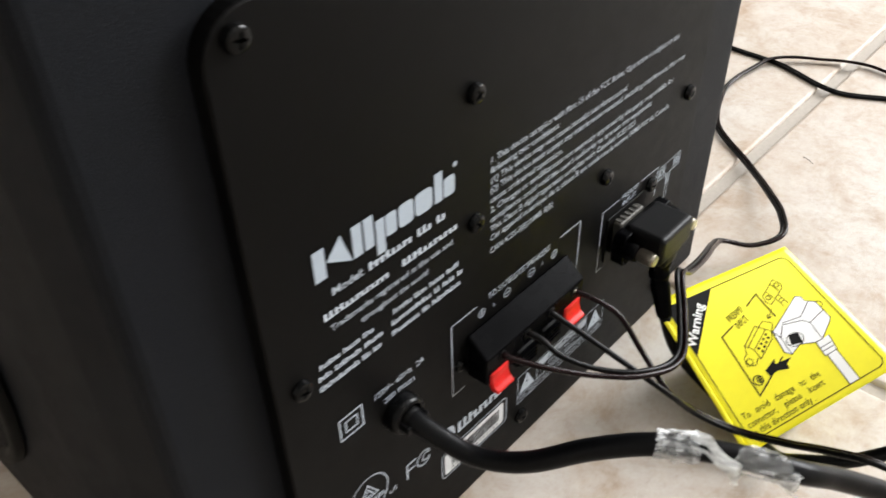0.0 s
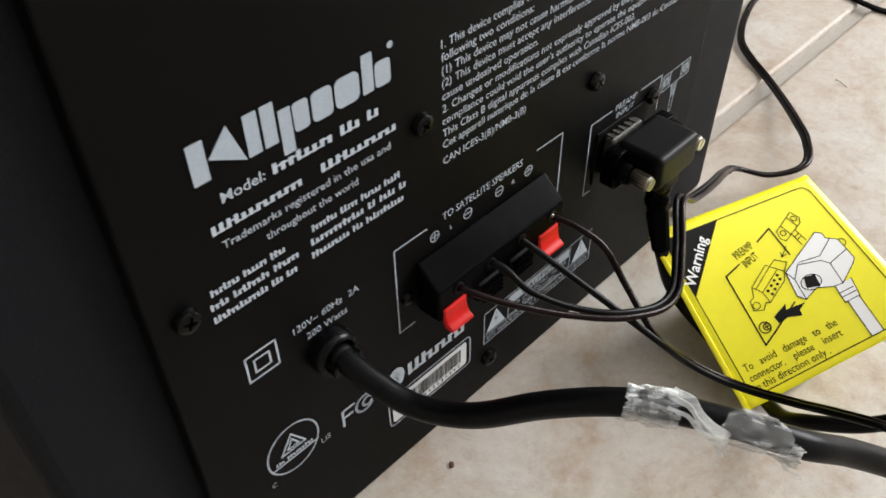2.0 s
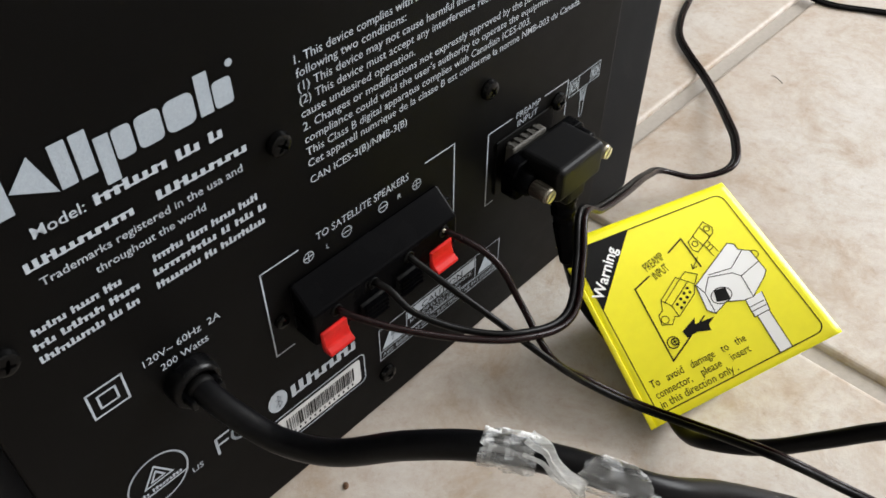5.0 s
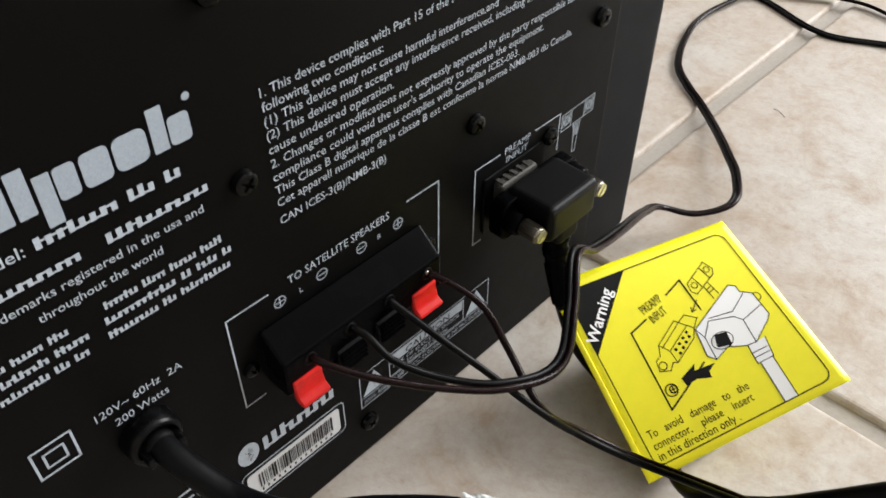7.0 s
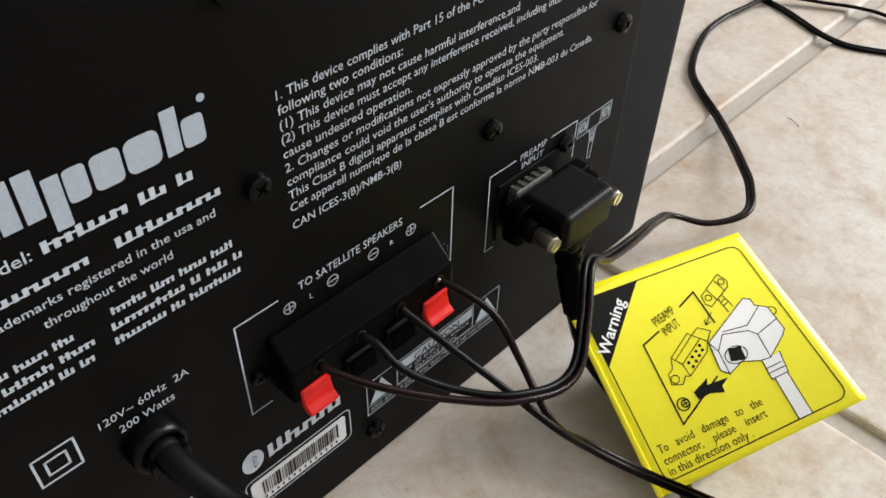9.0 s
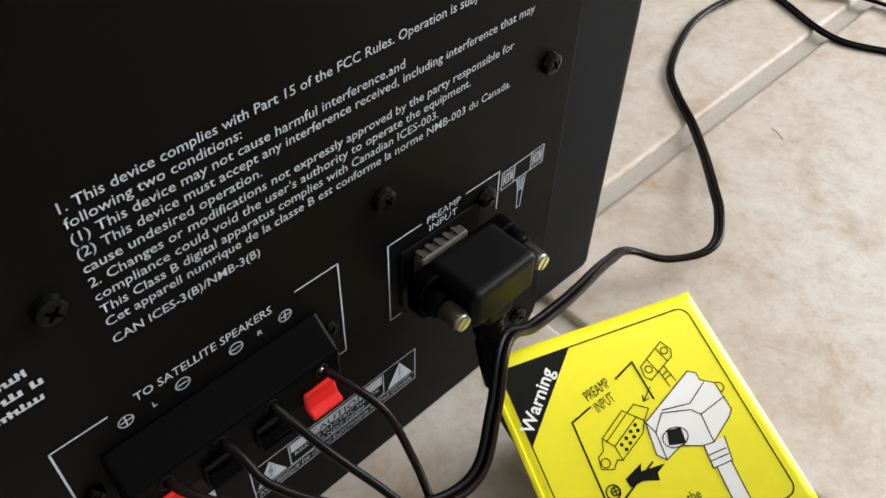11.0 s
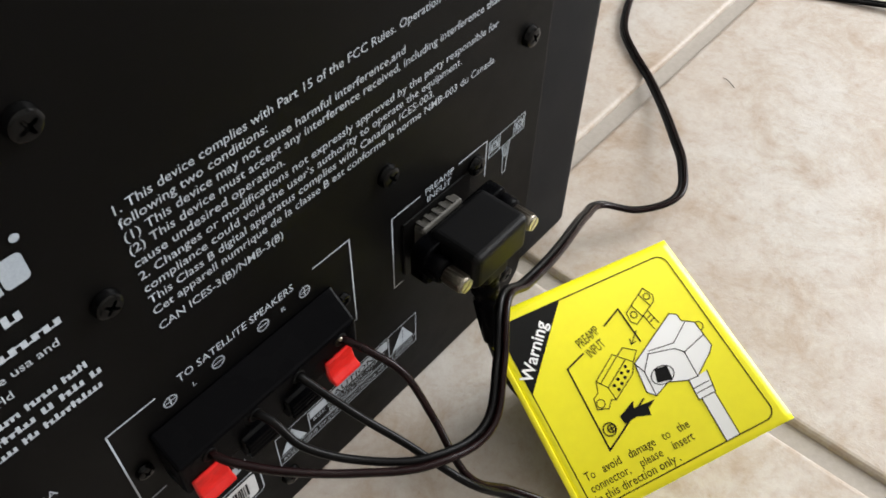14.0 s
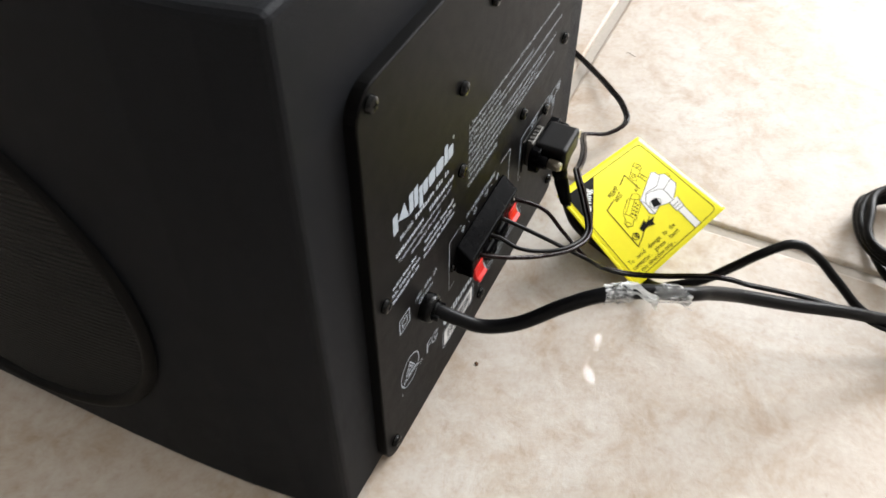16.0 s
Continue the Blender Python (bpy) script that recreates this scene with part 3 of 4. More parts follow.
# caution plate
lines([([(0.0995, 0.0228), (0.0995, 0.0362), (0.1522, 0.0362), (0.1522, 0.0228)], True), ([(0.1105, 0.0268), (0.1105, 0.0352), (0.1410, 0.0352), (0.1410, 0.0268)], True), ([(0.0995, 0.0262), (0.1522, 0.0262)], False)], 0.0003)
bm = bmesh.new()
poly(bm, [(0.1110, 0.0316), (0.1405, 0.0316), (0.1405, 0.0350), (0.1110, 0.0350)])
for cx in (0.1048, 0.1467):
    poly(bm, [(cx - 0.0044, 0.0270), (cx + 0.0044, 0.0270), (cx, 0.0352)])
part("caution_field", on_panel(bm, 0, 0), PRINT, panel)
part("caution_word", on_panel(letters("CAUTION", 0.0180, 0.0024, 0.01), 0.1168, 0.0321, 0.00035), INK, panel)
lines([([(0.1052, 0.0330), (0.1043, 0.0308), (0.1053, 0.0308), (0.1045, 0.0285)], False), ([(0.1467, 0.0333), (0.1467, 0.0300)], False), ([(0.1467, 0.0287), (0.1467, 0.0283)], False)], 0.0005, INK, "caution_sign")
printed("RISK OF ELECTRIC SHOCK", 0.1120, 0.0294, 0.0275, 0.0015)
printed("DO NOT OPEN", 0.1175, 0.0272, 0.0165, 0.0015)
printed("AVIS: RISQUE DE CHOC ELECTRIQUE NE PAS OUVRIR", 0.1005, 0.0237, 0.0505, 0.0015)

# ---- power cord ----
CORD = [(0.0433, -0.0010, 0.0702), (0.0435, -0.0070, 0.0700), (0.0448, -0.0130, 0.0678), (0.0485, -0.0235, 0.0638), (0.0532, -0.0370, 0.0680), (0.0597, -0.0520, 0.0795), (0.0665, -0.0655, 0.0862),
        (0.0745, -0.0800, 0.0870), (0.0825, -0.0945, 0.0845), (0.0946, -0.1015, 0.0755), (0.1060, -0.1093, 0.0662), (0.1125, -0.1151, 0.0610), (0.128, -0.135, 0.049), (0.146, -0.16, 0.037), (0.159, -0.179, 0.027), (0.172, -0.2, 0.018), (0.2300, -0.2500, 0.0080), (0.2800, -0.3000, 0.0035), (0.3600, -0.4300, 0.0033)]
cord = thing("power_cord", "thick black rubber power cord with a clear tape wrap", "power cord")
bm = bmesh.new()
tube(bm, spline(CORD), 0.0030, 16, 1.0)
part("cord", bm, RUBBER, cord, smooth=True)
bm = bmesh.new()
lathe(bm, [(0.0030, 0.0030), (0.0034, 0.0032), (0.0034, 0.0052), (0.0032, 0.0058), (0.0029, 0.0060)], outward(*GLAND), 24)
part("collar", bm, DULL, cord, smooth=True)
# clear tape round the cord, with torn ends and a hanging tail
tape = thing("clear_tape", "crinkled clear tape wrapped round the power cord", "tape")


def ribbon(points, wide, crinkle, across):
    bm = bmesh.new()
    rows = []
    for i, p in enumerate(spline(points, 0.0008)):
        row = []
        for k in range(7):
            q = p + Vector(across) * (wide * (k / 6 - 0.5) * (1 + 0.5 * noise.noise(p * 150)))
            row.append(bm.verts.new(q + crinkle * noise.noise_vector(q * 280)))
        rows.append(row)
    for a, b in zip(rows, rows[1:]):
        for k in range(6):
            bm.faces.new((a[k], a[k + 1], b[k + 1], b[k]))
    bmesh.ops.solidify(bm, geom=bm.faces[:], thickness=0.00012)
    return bm


AXIS = Vector((0.455, -0.888, -0.03)).normalized()
FACE = Vector((-0.50, -0.27, 0.82))
FACE = (FACE - AXIS * FACE.dot(AXIS)).normalized()
DOWN = AXIS.cross(FACE)


def round_cord(y, angle, r):
    """A point at that turn round the cord, r from its middle, where the cord passes y."""
    p = min(spline(CORD, 0.0008), key=lambda q: abs(q.y - y))
    return p + (FACE * math.cos(radians(angle)) + DOWN * math.sin(radians(angle))) * r


def film(y0, y1, low, high, radius, crinkle, tear, seed):
    """A sheet of tape laid round the cord between two turns that may change along it (functions of 0..1)."""
    bm = bmesh.new()
    nu, nv = 44, 40
    rows = []
    for i in range(nu + 1):
        s = i / nu
        row = []
        for k in range(nv + 1):
            w = k / nv
            a = low(s) + (high(s) - low(s)) * w
            edge = (2 * s - 1) ** 5 * tear * noise.noise(Vector((a * 0.05, seed, 0)))
            a += 14 * tear / 0.001 * (2 * w - 1) ** 7 * noise.noise(Vector((s * 9, seed, w)))
            r = radius + crinkle * (abs(noise.noise(Vector((s * 1.6 + a * 0.010, a * 0.030 - s, seed)))) + 0.14 * noise.noise(Vector((s * 5, a * 0.06, seed))))
            row.append(bm.verts.new(round_cord(y0 + (y1 - y0) * s + edge, a, max(r, 0.00305))))
        rows.append(row)
    for a, b in zip(rows, rows[1:]):
        for k in range(nv):
            bm.faces.new((a[k], a[k + 1], b[k + 1], b[k]))
    bmesh.ops.solidify(bm, geom=bm.faces[:], thickness=0.00006)
    return bm


part("tape_sleeve", film(-0.0655, -0.0748, lambda s: -150, lambda s: 175 - 25 * s, 0.0032, 0.0017, 0.0009, 1.7), FILM, tape, smooth=True)
part("tape_sleeve", film(-0.0815, -0.0952, lambda s: 25 - 110 * math.sin(math.pi * min(1, s * 1.15)) ** 0.7 * (1 - 0.35 * s) - 20 * s, lambda s: 120 + 25 * s, 0.0033, 0.0020, 0.0014, 5.2), FILM, tape, smooth=True)
# the twisted strand between the two, and its torn flaps
for turns, wide in (((-75, -40, 5, 35, 50), 0.0019), ((-35, -12, 22, 45, 62), 0.0015), ((0, 15, 38, 55, 78), 0.0012)):
    pts = [round_cord(-0.0728 - 0.0026 * k, a, 0.0037 + 0.0003 * k) for k, a in enumerate(turns)]
    part("tape_strand", ribbon(pts, wide, 0.0007, (DOWN * 0.8 - AXIS * 0.5)[:]), MILKY, tape, smooth=True)
part("tape_flap", ribbon([round_cord(-0.0795, 55, 0.0040), round_cord(-0.0812, 75, 0.0052), round_cord(-0.0826, 88, 0.0068)], 0.0018, 0.0007, (AXIS * 0.8 + FACE * 0.3)[:]), MILKY, tape, smooth=True)
part("tape_flap", ribbon([round_cord(-0.0915, 75, 0.0040), round_cord(-0.0942, 92, 0.0050), round_cord(-0.0962, 100, 0.0066)], 0.0016, 0.0008, (AXIS * 0.8 + FACE * 0.3)[:]), MILKY, tape, smooth=True)


def tail(points, facing):
    """A hanging strip of clear film; facing(s) gives the way it faces along its length."""
    bm = bmesh.new()
    line = spline(points, 0.0008)
    rows = []
    for i, (p, t, n, b) in enumerate(frames_along(line)):
        s = i / (len(line) - 1)
        across = t.cross(facing(s)).normalized()
        wide = 0.0062 * (0.12 + 0.88 * abs(math.sin(math.pi * 2.35 * s + 0.4)))
        rows.append([bm.verts.new(p + across * wide * (k / 6 - 0.5) + 0.00035 * noise.noise_vector((p + across * k * 0.001) * 260)) for k in range(7)])
    for a, b in zip(rows, rows[1:]):
        for k in range(6):
            bm.faces.new((a[k], a[k + 1], b[k + 1], b[k]))
    return bm


def tail_facing(s):
    lean = Vector(TAILN)
    return Matrix.Rotation(0.16 * math.sin(5 * math.pi * s), 3, "X") @ lean


TAILN = (0.075, -0.26, 0.96)
part("tape_tail", tail([(0.0660, -0.0655, 0.0830), (0.0708, -0.0642, 0.072), (0.0729, -0.0635, 0.063), (0.0704, -0.0636, 0.0595), (0.065, -0.0658, 0.0585), (0.0563, -0.0669, 0.0585), (0.0445, -0.0705, 0.0595)], tail_facing), THIN, tape, "almost invisible hanging strip of clear film", True)

# ---- speaker leads ----
R_WIRE = 0.00098
lead = thing("speaker_lead", "thin black twin speaker lead looping over the tiles", "speaker wire", "speaker leads")
L_PTS = [(0.1140, -0.0385, 0.0535), (0.1225, -0.0415, 0.0500), (0.1310, -0.0418, 0.0495), (0.1395, -0.0385, 0.0505), (0.1465, -0.0330, 0.0560), (0.1525, -0.0280, 0.0605), (0.1600, -0.0248, 0.0580),
         (0.1705, -0.0230, 0.0505), (0.1910, -0.0195, 0.0420), (0.2163, -0.0123, 0.0286), (0.2325, -0.0080, 0.0185), (0.2480, -0.0078, 0.0105), (0.2545, -0.0190, 0.0092), (0.2640, -0.0240, 0.0100), (0.2760, -0.0212, 0.0108), (0.2955, -0.0065, 0.0085), (0.3265, 0.0210, 0.0020),
         (0.3460, 0.0460, 0.0020), (0.3570, 0.0540, 0.0020), (0.3750, 0.0620, 0.0020), (0.4000, 0.0685, 0.0020), (0.4220, 0.0670, 0.0025), (0.4480, 0.0600, 0.0040), (0.4600, 0.0450, 0.0030), (0.4750, 0.0160, 0.0025), (0.4730, -0.0100, 0.0020), (0.4800, -0.0700, 0.0020), (0.5300, -0.1500, 0.0020)]
a_line, b_line = pair_lines(L_PTS, 0.0019)
for hx, mid, line, first_pts in ((0.0800, (0.0880, -0.0199, 0.0640), a_line, [(0.1000, -0.0300, 0.0580)]), (0.0922, (0.0950, -0.0190, 0.0635), b_line, [(0.1030, -0.0285, 0.0575)])):
    bm = bmesh.new()
    tube(bm, spline([(hx, -0.0070, 0.0682), (hx + 0.0015, -0.0115, 0.0675), mid] + first_pts + line[::6], 0.002), R_WIRE, 10)
    part("conductor", bm, WIRE_RED if hx < 0.085 else WIRE, lead, smooth=True)
lead2 = thing("speaker_lead", "thin black twin speaker lead trailing over the yellow card", "speaker wire", "speaker leads")
R_PTS = [(0.1201, -0.0456, 0.0440), (0.1293, -0.0524, 0.0316), (0.1352, -0.0591, 0.0250), (0.1375, -0.0746, 0.0282), (0.1360, -0.0893, 0.0363), (0.1307, -0.1003, 0.0478), (0.1385, -0.1150, 0.0415), (0.1450, -0.1430, 0.0390), (0.1500, -0.1620, 0.0340), (0.1560, -0.1810, 0.0240),
         (0.1750, -0.2200, 0.0080), (0.2200, -0.2700, 0.0025), (0.3000, -0.3600, 0.0022)]
a_line, b_line = pair_lines(R_PTS, 0.0019)
for hx, mids, line in ((0.1048, [(0.1090, -0.0213, 0.0610), (0.1135, -0.0310, 0.0540)], a_line), (0.1178, [(0.1205, -0.0140, 0.0665), (0.1234, -0.0225, 0.0619), (0.1232, -0.0314, 0.0530)], b_line)):
    bm = bmesh.new()
    tube(bm, spline([(hx, -0.0070, 0.0682)] + mids + line[::6], 0.002), R_WIRE, 10)
    part("conductor", bm, WIRE_RED if hx > 0.11 else WIRE, lead2, smooth=True)
bm = bmesh.new()
lathe(bm, [(0.0006, -0.001), (0.0006, 0.0005), (0.0, 0.0007)], outward(0.1178, 0.0684, -0.0080), 8)
part("bare_copper_end", bm, STEEL, lead2, "bright bare wire end", True)
lead3 = thing("speaker_lead", "black lead coming out from behind the subwoofer", "speaker wire", "speaker leads")
a_line, b_line = pair_lines([(0.5200, 0.2600, 0.0020), (0.4800, 0.1700, 0.0020), (0.4500, 0.1010, 0.0012), (0.4450, 0.0560, 0.0012), (0.4320, 0.0165, 0.0012), (0.4410, -0.0080, 0.0012), (0.4650, -0.0600, 0.0040), (0.5000, -0.1000, 0.0050), (0.5600, -0.1300, 0.0020)], 0.0021)
for line in (a_line, b_line):
    bm = bmesh.new()
    tube(bm, line, R_WIRE, 10)
    part("conductor", bm, WIRE, lead3, smooth=True)

# ---- plug and its cable ----
plug = thing("preamp_plug", "black right-angle connector plug with two slotted thumbscrews", "plug")
part("flange", slab(rounded(0.1466, 0.1792, 0.0592, 0.0722, 0.0030, 5), -0.0038, -0.0086, 0.0006), PLASTIC, plug)
bm = bmesh.new()
block(bm, 0.1524, 0.1734, -0.0202, -0.0042, 0.0616, 0.0736, 0.0020, 4)
part("housing", bm, HOUSING, plug, "satin black moulded housing")
part("cable_neck", box(0.1588, 0.1682, -0.0190, -0.0100, 0.0560, 0.0628, 0.0016, 3), HOUSING, plug)
for tx in (0.1497, 0.1768):
    bm = bmesh.new()
    lathe(bm, [(0.0019, 0.0115), (0.0019, 0.0128), (0.0023, 0.0130), (0.0023, 0.0185), (0.0021, 0.0190), (0.0, 0.0190)], outward(tx, 0.0665), 24)
    ts = part("thumbscrew", bm, STEEL, plug, "knurled nickel thumbscrew with a slotted brass end", True)
    for a in (0, 1):
        bm = bmesh.new()
        poly(bm, arc(0, 0, 0.0020, 12 + 180 * a, 168 + 180 * a, 14))
        r = bmesh.ops.extrude_face_region(bm, geom=bm.faces[:])
        for e in r["geom"]:
            if isinstance(e, bmesh.types.BMVert):
                e.co.z = 0.0005
        bmesh.ops.recalc_face_normals(bm, faces=bm.faces)
        bmesh.ops.transform(bm, matrix=outward(tx, 0.0665, -0.0190) @ Matrix.Rotation(radians(35 if tx < 0.16 else 55), 4, "Z"), verts=bm.verts)
        part("slotted_face", bm, BRASS, ts)
    for k in range(16):
        bm = bmesh.new()
        a = 2 * math.pi * k / 16
        block(bm, -0.00012, 0.00012, 0.0022, 0.00255, 0.0133, 0.0183)
        bmesh.ops.transform(bm, matrix=outward(tx, 0.0665) @ Matrix.Rotation(a, 4, "Z"), verts=bm.verts)
        part("knurl", bm, STEEL, ts)
    bm = bmesh.new()
    lathe(bm, [(0.0034, 0.0065), (0.0036, 0.0068), (0.0035, 0.0122), (0.0030, 0.0128), (0.0018, 0.0128)], outward(tx, 0.0665), 20)
    part("screw_boss", bm, PLASTIC, plug, smooth=True)
bm = bmesh.new()
boot = spline([(0.1634, -0.0146, 0.0572), (0.1625, -0.0160, 0.0500), (0.1612, -0.0190, 0.0420), (0.1606, -0.0215, 0.0350)], 0.0006)
tube(bm, boot, lambda s: 0.0043 - 0.0014 * s - (0.0004 if int(s * 9) % 2 and s < 0.5 else 0.0), 16)
part("strain_relief", bm, PLASTIC, plug, smooth=True)
bm = bmesh.new()
tube(bm, spline([(0.1606, -0.0210, 0.0360), (0.1620, -0.0280, 0.0200), (0.1640, -0.0420, 0.0080), (0.1600, -0.0620, 0.0030), (0.1500, -0.0760, 0.0080), (0.1460, -0.0850, 0.0170), (0.1500, -0.0970, 0.0230), (0.1560, -0.1090, 0.0330), (0.1610, -0.1190, 0.0420), (0.1682, -0.1305, 0.0466),
                 (0.1738, -0.1425, 0.0385), (0.1728, -0.1555, 0.0280), (0.1690, -0.1740, 0.0165), (0.1800, -0.2150, 0.0060), (0.2100, -0.2500, 0.0024), (0.2600, -0.2700, 0.0024)]), 0.0023, 14)
part("cable", bm, WIRE, plug, smooth=True)

# ---- folded warning card ----
TL, TT, TR, TB = Vector((0.1618, -0.0166, 0.0380)), Vector((0.2138, -0.0415, 0.0452)), Vector((0.1936, -0.0958, 0.0330)), Vector((0.1466, -0.0686, 0.0069))


def card_point(u, v, lift=0.0):
    """u runs from the fold to the free edge, v from the head of the print to its foot."""
    p = TL * (1 - u) * (1 - v) + TT * u * (1 - v) + TR * u * v + TB * (1 - u) * v
    n = (TT - TL).cross(TB - TL).normalized()
    n = -n if n.z < 0 else n
    return p + n * lift


card = thing("warning_card", "glossy yellow folded warning card standing over the cable", "warning card")


def sheet(point, n=30):
    bm = bmesh.new()
    g = [[bm.verts.new(point(i / n, j / n)) for j in range(n + 1)] for i in range(n + 1)]
    for i in range(n):
        for j in range(n):
            bm.faces.new((g[i][j], g[i][j + 1], g[i + 1][j + 1], g[i + 1][j]))
    bmesh.ops.recalc_face_normals(bm, faces=bm.faces)
    bmesh.ops.solidify(bm, geom=bm.faces[:], thickness=0.00045)
    return bm


part("front_leaf", sheet(lambda u, v: card_point(u, v, -0.00005)), YELLOW, card, "glossy yellow printed leaf", True)
UNDER = (Vector((0.1614, -0.0172, 0.0366)), Vector((0.2000, -0.0360, 0.0060)), Vector((0.1780, -0.0760, 0.0030)), Vector((0.1461, -0.0680, 0.0058)))
part("back_leaf", sheet(lambda u, v: UNDER[0] * (1 - u) * (1 - v) + UNDER[1] * u * (1 - v) + UNDER[2] * u * v + UNDER[3] * (1 - u) * v), YELLOW, card, smooth=True)


def fold(u, v):
    a, b = card_point(0, v, -0.00005), UNDER[0] * (1 - v) + UNDER[3] * v
    out = (TL - TT).normalized() * 0.0007 * math.sin(math.pi * u)
    return a.lerp(b, u) + out


part("fold", sheet(fold, 12), YELLOW, card, smooth=True)


def bm_foot(bm):
    return min(v.co.y for v in bm.verts) > 0.76


def inked(name, bm, material, lift=0.00008):
    """Lays a flat drawing, in units of the card's width (y down the card), on the front leaf."""
    bmesh.ops.triangulate(bm, faces=[f for f in bm.faces if len(f.verts) > 4])
    for _ in range(4):
        long = [e for e in bm.edges if e.calc_length() > 0.07]
        if long:
            bmesh.ops.subdivide_edges(bm, edges=long, cuts=1, use_grid_fill=True)
            bmesh.ops.triangulate(bm, faces=[f for f in bm.faces if len(f.verts) > 4])
    fixed = name in ("printed_border", "black_corner")
    slide, left = (0.0, 0.0) if fixed else (0.042, 0.0 if material is WHITE_INK and name == "printed_line" or bm_foot(bm) else 0.018)
    for v in bm.verts:
        v.co.x -= left
        v.co = card_point(v.co.x, v.co.y + slide * (1 - v.co.x) * (1 - v.co.y), lift)
    bmesh.ops.recalc_face_normals(bm, faces=bm.faces)
    part(name, bm, material, card)


def ink_text(text, u, v, width, height, material=INK, turn=0.0, bold=0.0, lift=0.00016):
    bm = letters(text, width, height, bold)
    for q in bm.verts:
        q.co.y = -q.co.y
    bmesh.ops.transform(bm, matrix=Matrix.Translation((u, v, 0)) @ Matrix.Rotation(radians(turn), 4, "Z"), verts=bm.verts)
    inked("printed_line", bm, material, lift)


def ink_lines(name, strokes, w, material=INK, lift=0.00014):
    bm = bmesh.new()
    for pts, closed in strokes:
        stroke(bm, pts, w, closed)
    inked(name, bm, material, lift)


def ink_fill(name, shapes, material, lift=0.00008):
    bm = bmesh.new()
    for s in shapes:
        poly(bm, s)
    inked(name, bm, material, lift)


ink_lines("printed_border", [(rounded(0.038, 0.945, 0.060, 0.955, 0.05, 6), True)], 0.0055)
ink_fill("black_corner", [[(0.038, 0.060), (0.375, 0.060), (0.038, 0.395)]], INK)
ink_text("Warning", 0.058, 0.322, 0.300, 0.058, WHITE_INK, -46, 0.02, 0.00018)
ink_lines("printed_bracket", [([(0.36, 0.31), (0.26, 0.34), (0.25, 0.75), (0.33, 0.71), (0.50, 0.62)], False), ([(0.52, 0.24), (0.62, 0.20), (0.63, 0.38)], False)], 0.008)
ink_text("PREAMP", 0.365, 0.285, 0.125, 0.045, INK, -12)
ink_text("INPUT", 0.385, 0.345, 0.095, 0.045, INK, -12)
PLUG_SHAPE = [(0.55, 0.46), (0.82, 0.33), (0.85, 0.35), (0.85, 0.385), (0.90, 0.42), (0.905, 0.55), (0.88, 0.575), (0.77, 0.645), (0.72, 0.64), (0.64, 0.605), (0.56, 0.635), (0.53, 0.60)]
ink_fill("drawn_plug", [PLUG_SHAPE], WHITE_INK)
ink_fill("drawn_cable", [[(0.73, 0.735), (0.795, 0.735), (0.785, 0.955), (0.72, 0.955)], [(0.725, 0.645), (0.82, 0.64), (0.80, 0.74), (0.72, 0.74)]], WHITE_INK)
ink_lines("drawn_outline", [(PLUG_SHAPE, True), ([(0.55, 0.46), (0.57, 0.515), (0.56, 0.635)], False), ([(0.57, 0.515), (0.63, 0.45), (0.75, 0.485), (0.78, 0.52), (0.77, 0.645)], False), ([(0.64, 0.44), (0.76, 0.46), (0.86, 0.40)], False),
                            ([(0.78, 0.52), (0.905, 0.49)], False), ([(0.725, 0.645), (0.715, 0.74), (0.80, 0.74), (0.82, 0.64)], False), ([(0.72, 0.685), (0.80, 0.685)], False), ([(0.72, 0.71), (0.80, 0.71)], False),
                            ([(0.73, 0.74), (0.72, 0.955)], False), ([(0.795, 0.74), (0.785, 0.955)], False), (arc(0.905, 0.445, 0.022, -90, 90, 8), False), (arc(0.635, 0.565, 0.055, n=16, ry=0.042), True)], 0.0046)
ink_fill("drawn_thumbscrew", [[(0.615, 0.525), (0.675, 0.535), (0.665, 0.605), (0.595, 0.585)]], INK, 0.0002)
SOCK = [(0.35, 0.45), (0.48, 0.375), (0.55, 0.45), (0.52, 0.495), (0.39, 0.565), (0.37, 0.555), (0.34, 0.585), (0.29, 0.565), (0.30, 0.515), (0.33, 0.50)]
ink_lines("drawn_socket", [(SOCK, True), ([(0.35, 0.45), (0.385, 0.50), (0.39, 0.565)], False), ([(0.385, 0.50), (0.52, 0.425)], False), (arc(0.318, 0.548, 0.02, n=10), True), ([(0.50, 0.39), (0.54, 0.37), (0.59, 0.41), (0.55, 0.45)], False),
                           ([(0.36, 0.47), (0.49, 0.395)], False)], 0.0042)
ink_fill("drawn_pin", [arc(a + (b - a) * k / 3, c + (d - c) * k / 3, 0.0085, n=8) for a, b, c, d in ((0.415, 0.505, 0.505, 0.452), (0.425, 0.505, 0.53, 0.477)) for k in range(4)], INK)
ink_fill("drawn_arrow", [[(0.365, 0.64), (0.455, 0.605), (0.44, 0.635), (0.545, 0.645), (0.50, 0.668), (0.495, 0.70), (0.43, 0.675), (0.37, 0.68)]], INK)
ink_lines("drawn_screw", [(arc(0.295, 0.668, 0.030, n=14), True), (arc(0.305, 0.668, 0.018, n=12), True), ([(0.295, 0.668), (0.315, 0.668)], False), ([(0.305, 0.655), (0.305, 0.681)], False)], 0.006)
ICON = [(0.645, 0.235), (0.78, 0.165), (0.805, 0.215), (0.79, 0.245), (0.66, 0.305), (0.64, 0.28)]
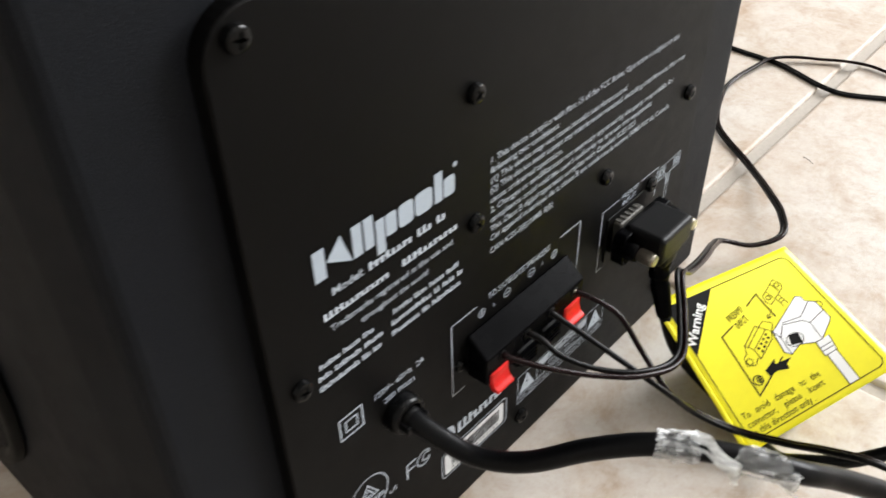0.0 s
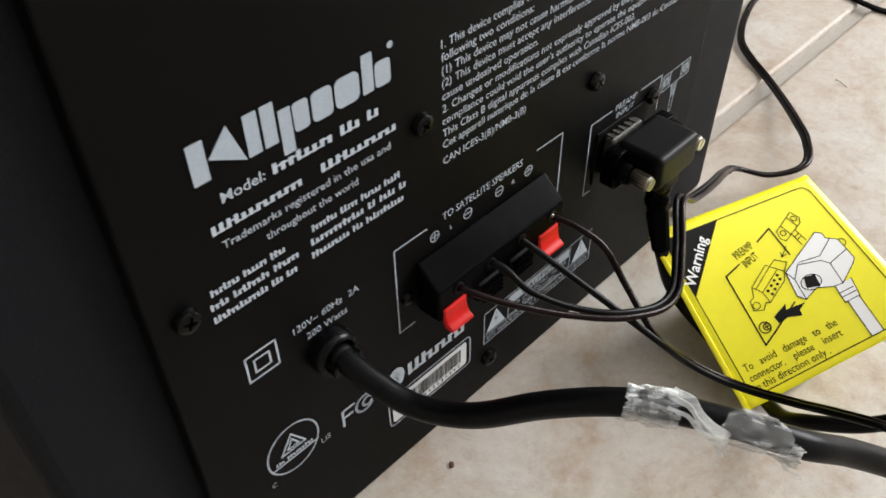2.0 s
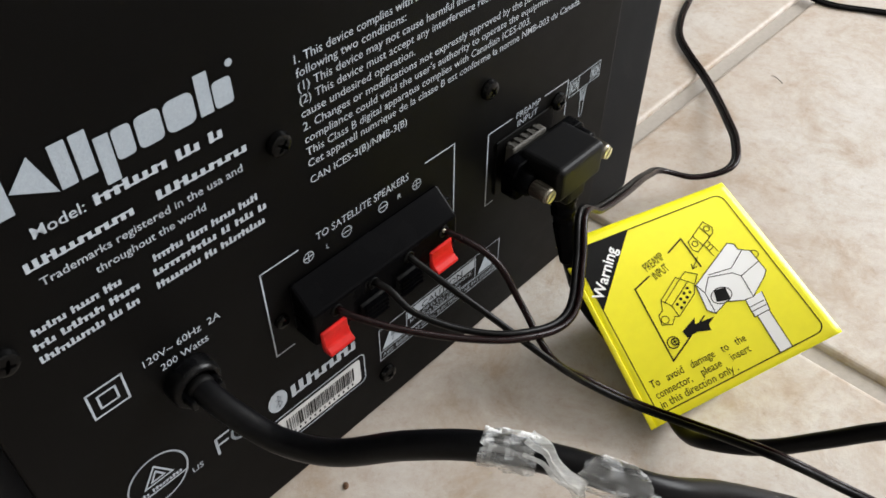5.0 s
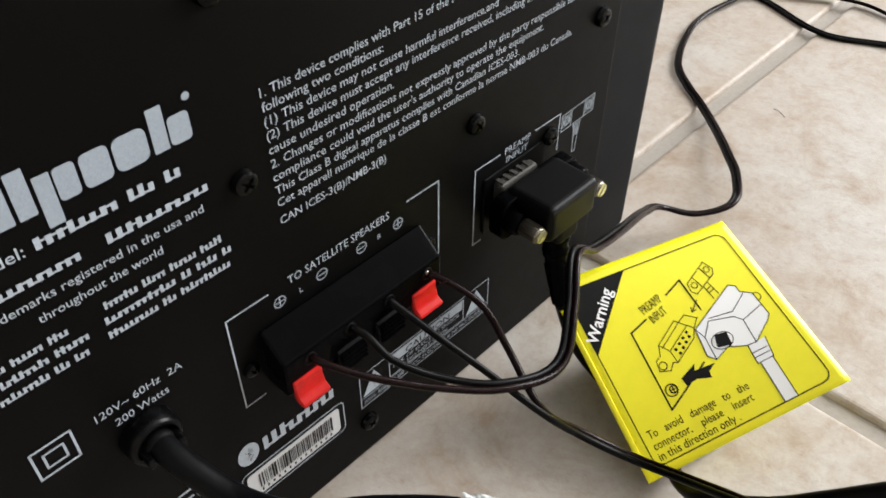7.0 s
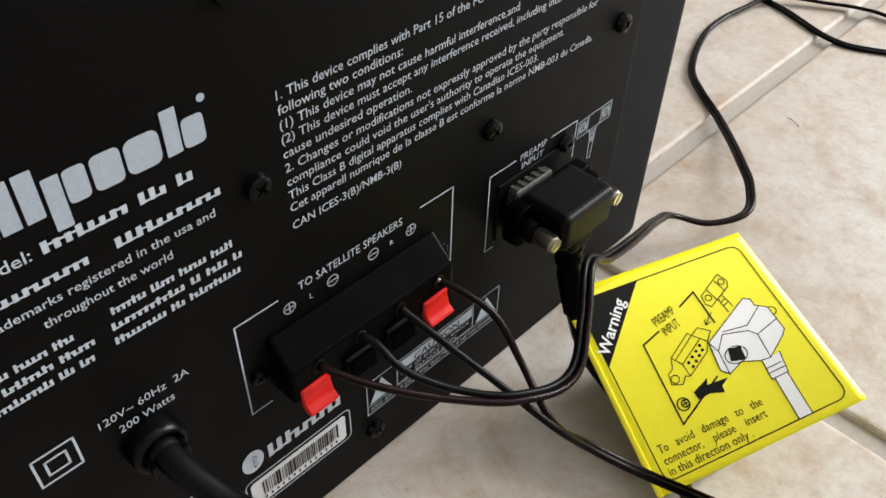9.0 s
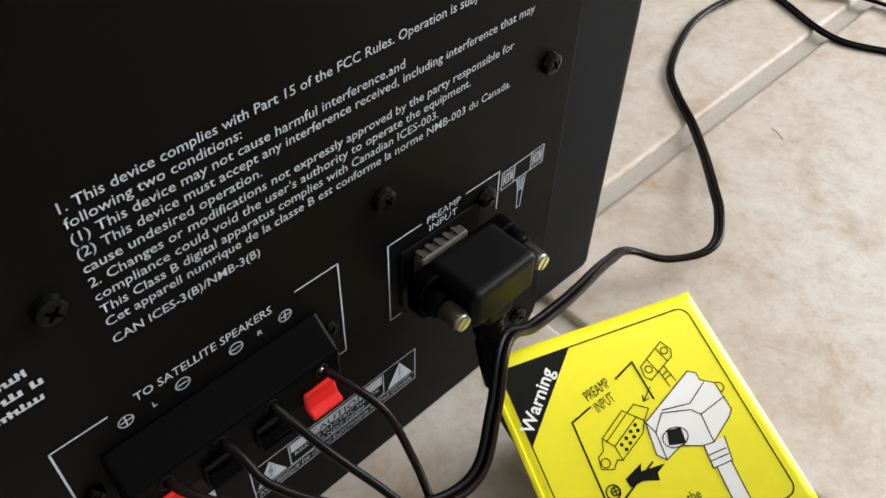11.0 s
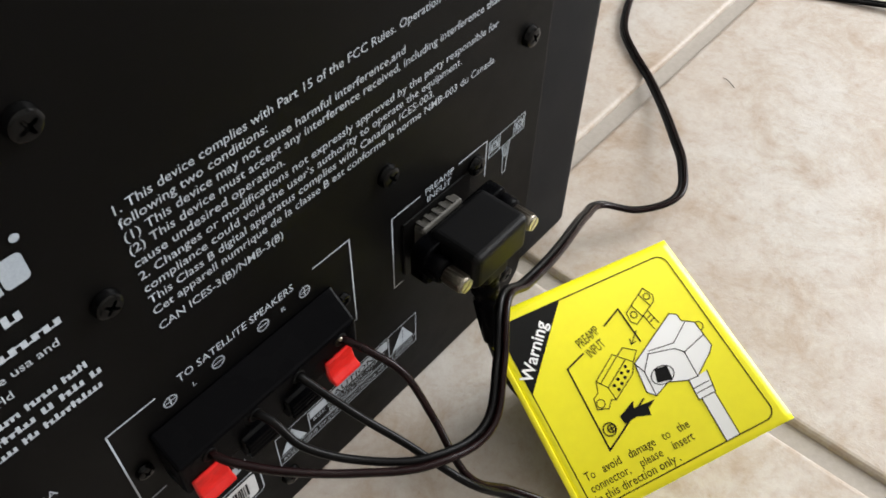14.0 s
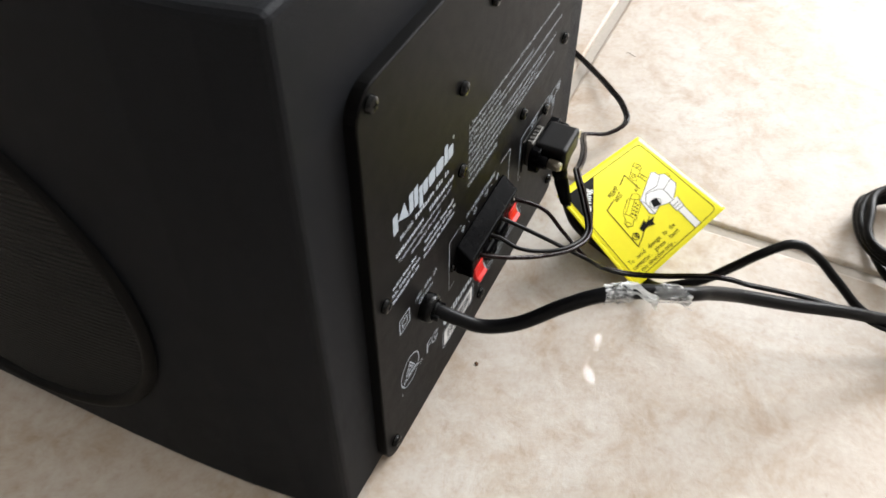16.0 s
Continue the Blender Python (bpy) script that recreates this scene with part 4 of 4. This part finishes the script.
ink_lines("drawn_icon", [(ICON, True), ([(0.685, 0.215), (0.705, 0.285)], False), ([(0.745, 0.185), (0.765, 0.255)], False), (arc(0.672, 0.258, 0.016, n=8), True), (arc(0.775, 0.208, 0.016, n=8), True), ([(0.71, 0.285), (0.72, 0.36)], False), ([(0.74, 0.27), (0.755, 0.345)], False),
                         ([(0.712, 0.305), (0.745, 0.295)], False), ([(0.715, 0.325), (0.75, 0.315)], False), ([(0.64, 0.33), (0.585, 0.375)], False), ([(0.585, 0.375), (0.592, 0.35)], False), ([(0.585, 0.375), (0.61, 0.372)], False)], 0.0045)
ink_text("To   avoid   damage   to   the", 0.07, 0.825, 0.53, 0.040)
ink_text("connector,    please    insert", 0.07, 0.882, 0.52, 0.040)
ink_text("in this direction only .", 0.07, 0.935, 0.42, 0.040)

# ---- coil of spare cable ----
coil = thing("cable_coil", "black cable gathered in a loose coil on the tiles", "cable")
rng = random.Random(3)
bm = bmesh.new()
pts = []
for k in range(46):
    a = 2 * math.pi * k / 11
    rr = 0.040 + rng.uniform(-0.006, 0.006)
    pts.append((0.2460 + 0.88 * rr * math.cos(a), -0.2000 + 0.9 * rr * math.sin(a), 0.0035 + 0.0042 * (k // 11) + rng.uniform(0, 0.002)))
tube(bm, spline(pts, 0.003), 0.0023, 10)
part("cable", bm, WIRE, coil, smooth=True)
bm = bmesh.new()
tube(bm, spline([(0.285, -0.235, 0.003), (0.30, -0.26, 0.004), (0.33, -0.30, 0.003)], 0.003), 0.0023, 10)
part("cable", bm, WIRE, coil, smooth=True)

# ---- a crumb on the floor ----
bm = bmesh.new()
bmesh.ops.create_icosphere(bm, subdivisions=2, radius=0.0011)
for v in bm.verts:
    v.co = Vector((0.0722 + v.co.x * 0.75 + v.co.y * 0.5, -0.0124 + v.co.y * 0.9 - v.co.x * 0.3, 0.0004 + v.co.z * 0.35)) + 0.0004 * noise.noise_vector(v.co * 900)
tagged(part("crumb", bm, FLECK, None, smooth=True), "small brown crumb lying on the tiles", "crumb")

bm = bmesh.new()
tube(bm, spline([(0.3525, 0.0005, 0.0002), (0.3520, -0.0015, 0.0006), (0.3508, -0.0040, 0.0005), (0.3498, -0.0062, 0.0002)], 0.0006), 0.00012, 6)
tagged(part("fibre", bm, INK, None, smooth=True), "short dark fibre lying on the tiles", "fibre")

# ---- floor tiles ----
PITCH, GAP, JX, JY = 0.45, 0.0070, 0.2130, 0.0222
shared = {}
i0, i1 = math.floor((x0 - JX) / PITCH), math.ceil((x1 - JX) / PITCH)
j0, j1 = math.floor((y0 - JY) / PITCH), math.ceil((y1 - JY) / PITCH)
for i in range(i0, i1):
    for j in range(j0, j1):
        ax, bx = max(x0, JX + i * PITCH + GAP / 2), min(x1, JX + (i + 1) * PITCH - GAP / 2)
        ay, by = max(y0, JY + j * PITCH + GAP / 2), min(y1, JY + (j + 1) * PITCH - GAP / 2)
        if bx - ax < 0.02 or by - ay < 0.02:
            continue
        key = (round(bx - ax, 4), round(by - ay, 4))
        if key not in shared:
            ob = part("tile", box(0, bx - ax, 0, by - ay, -0.006, 0.0, 0.0024, 4), TILE, floor)
            shared[key] = ob.data
        else:
            ob = new("tile", shared[key])
            ob.parent = floor
        ob.location = (ax, ay, 0)
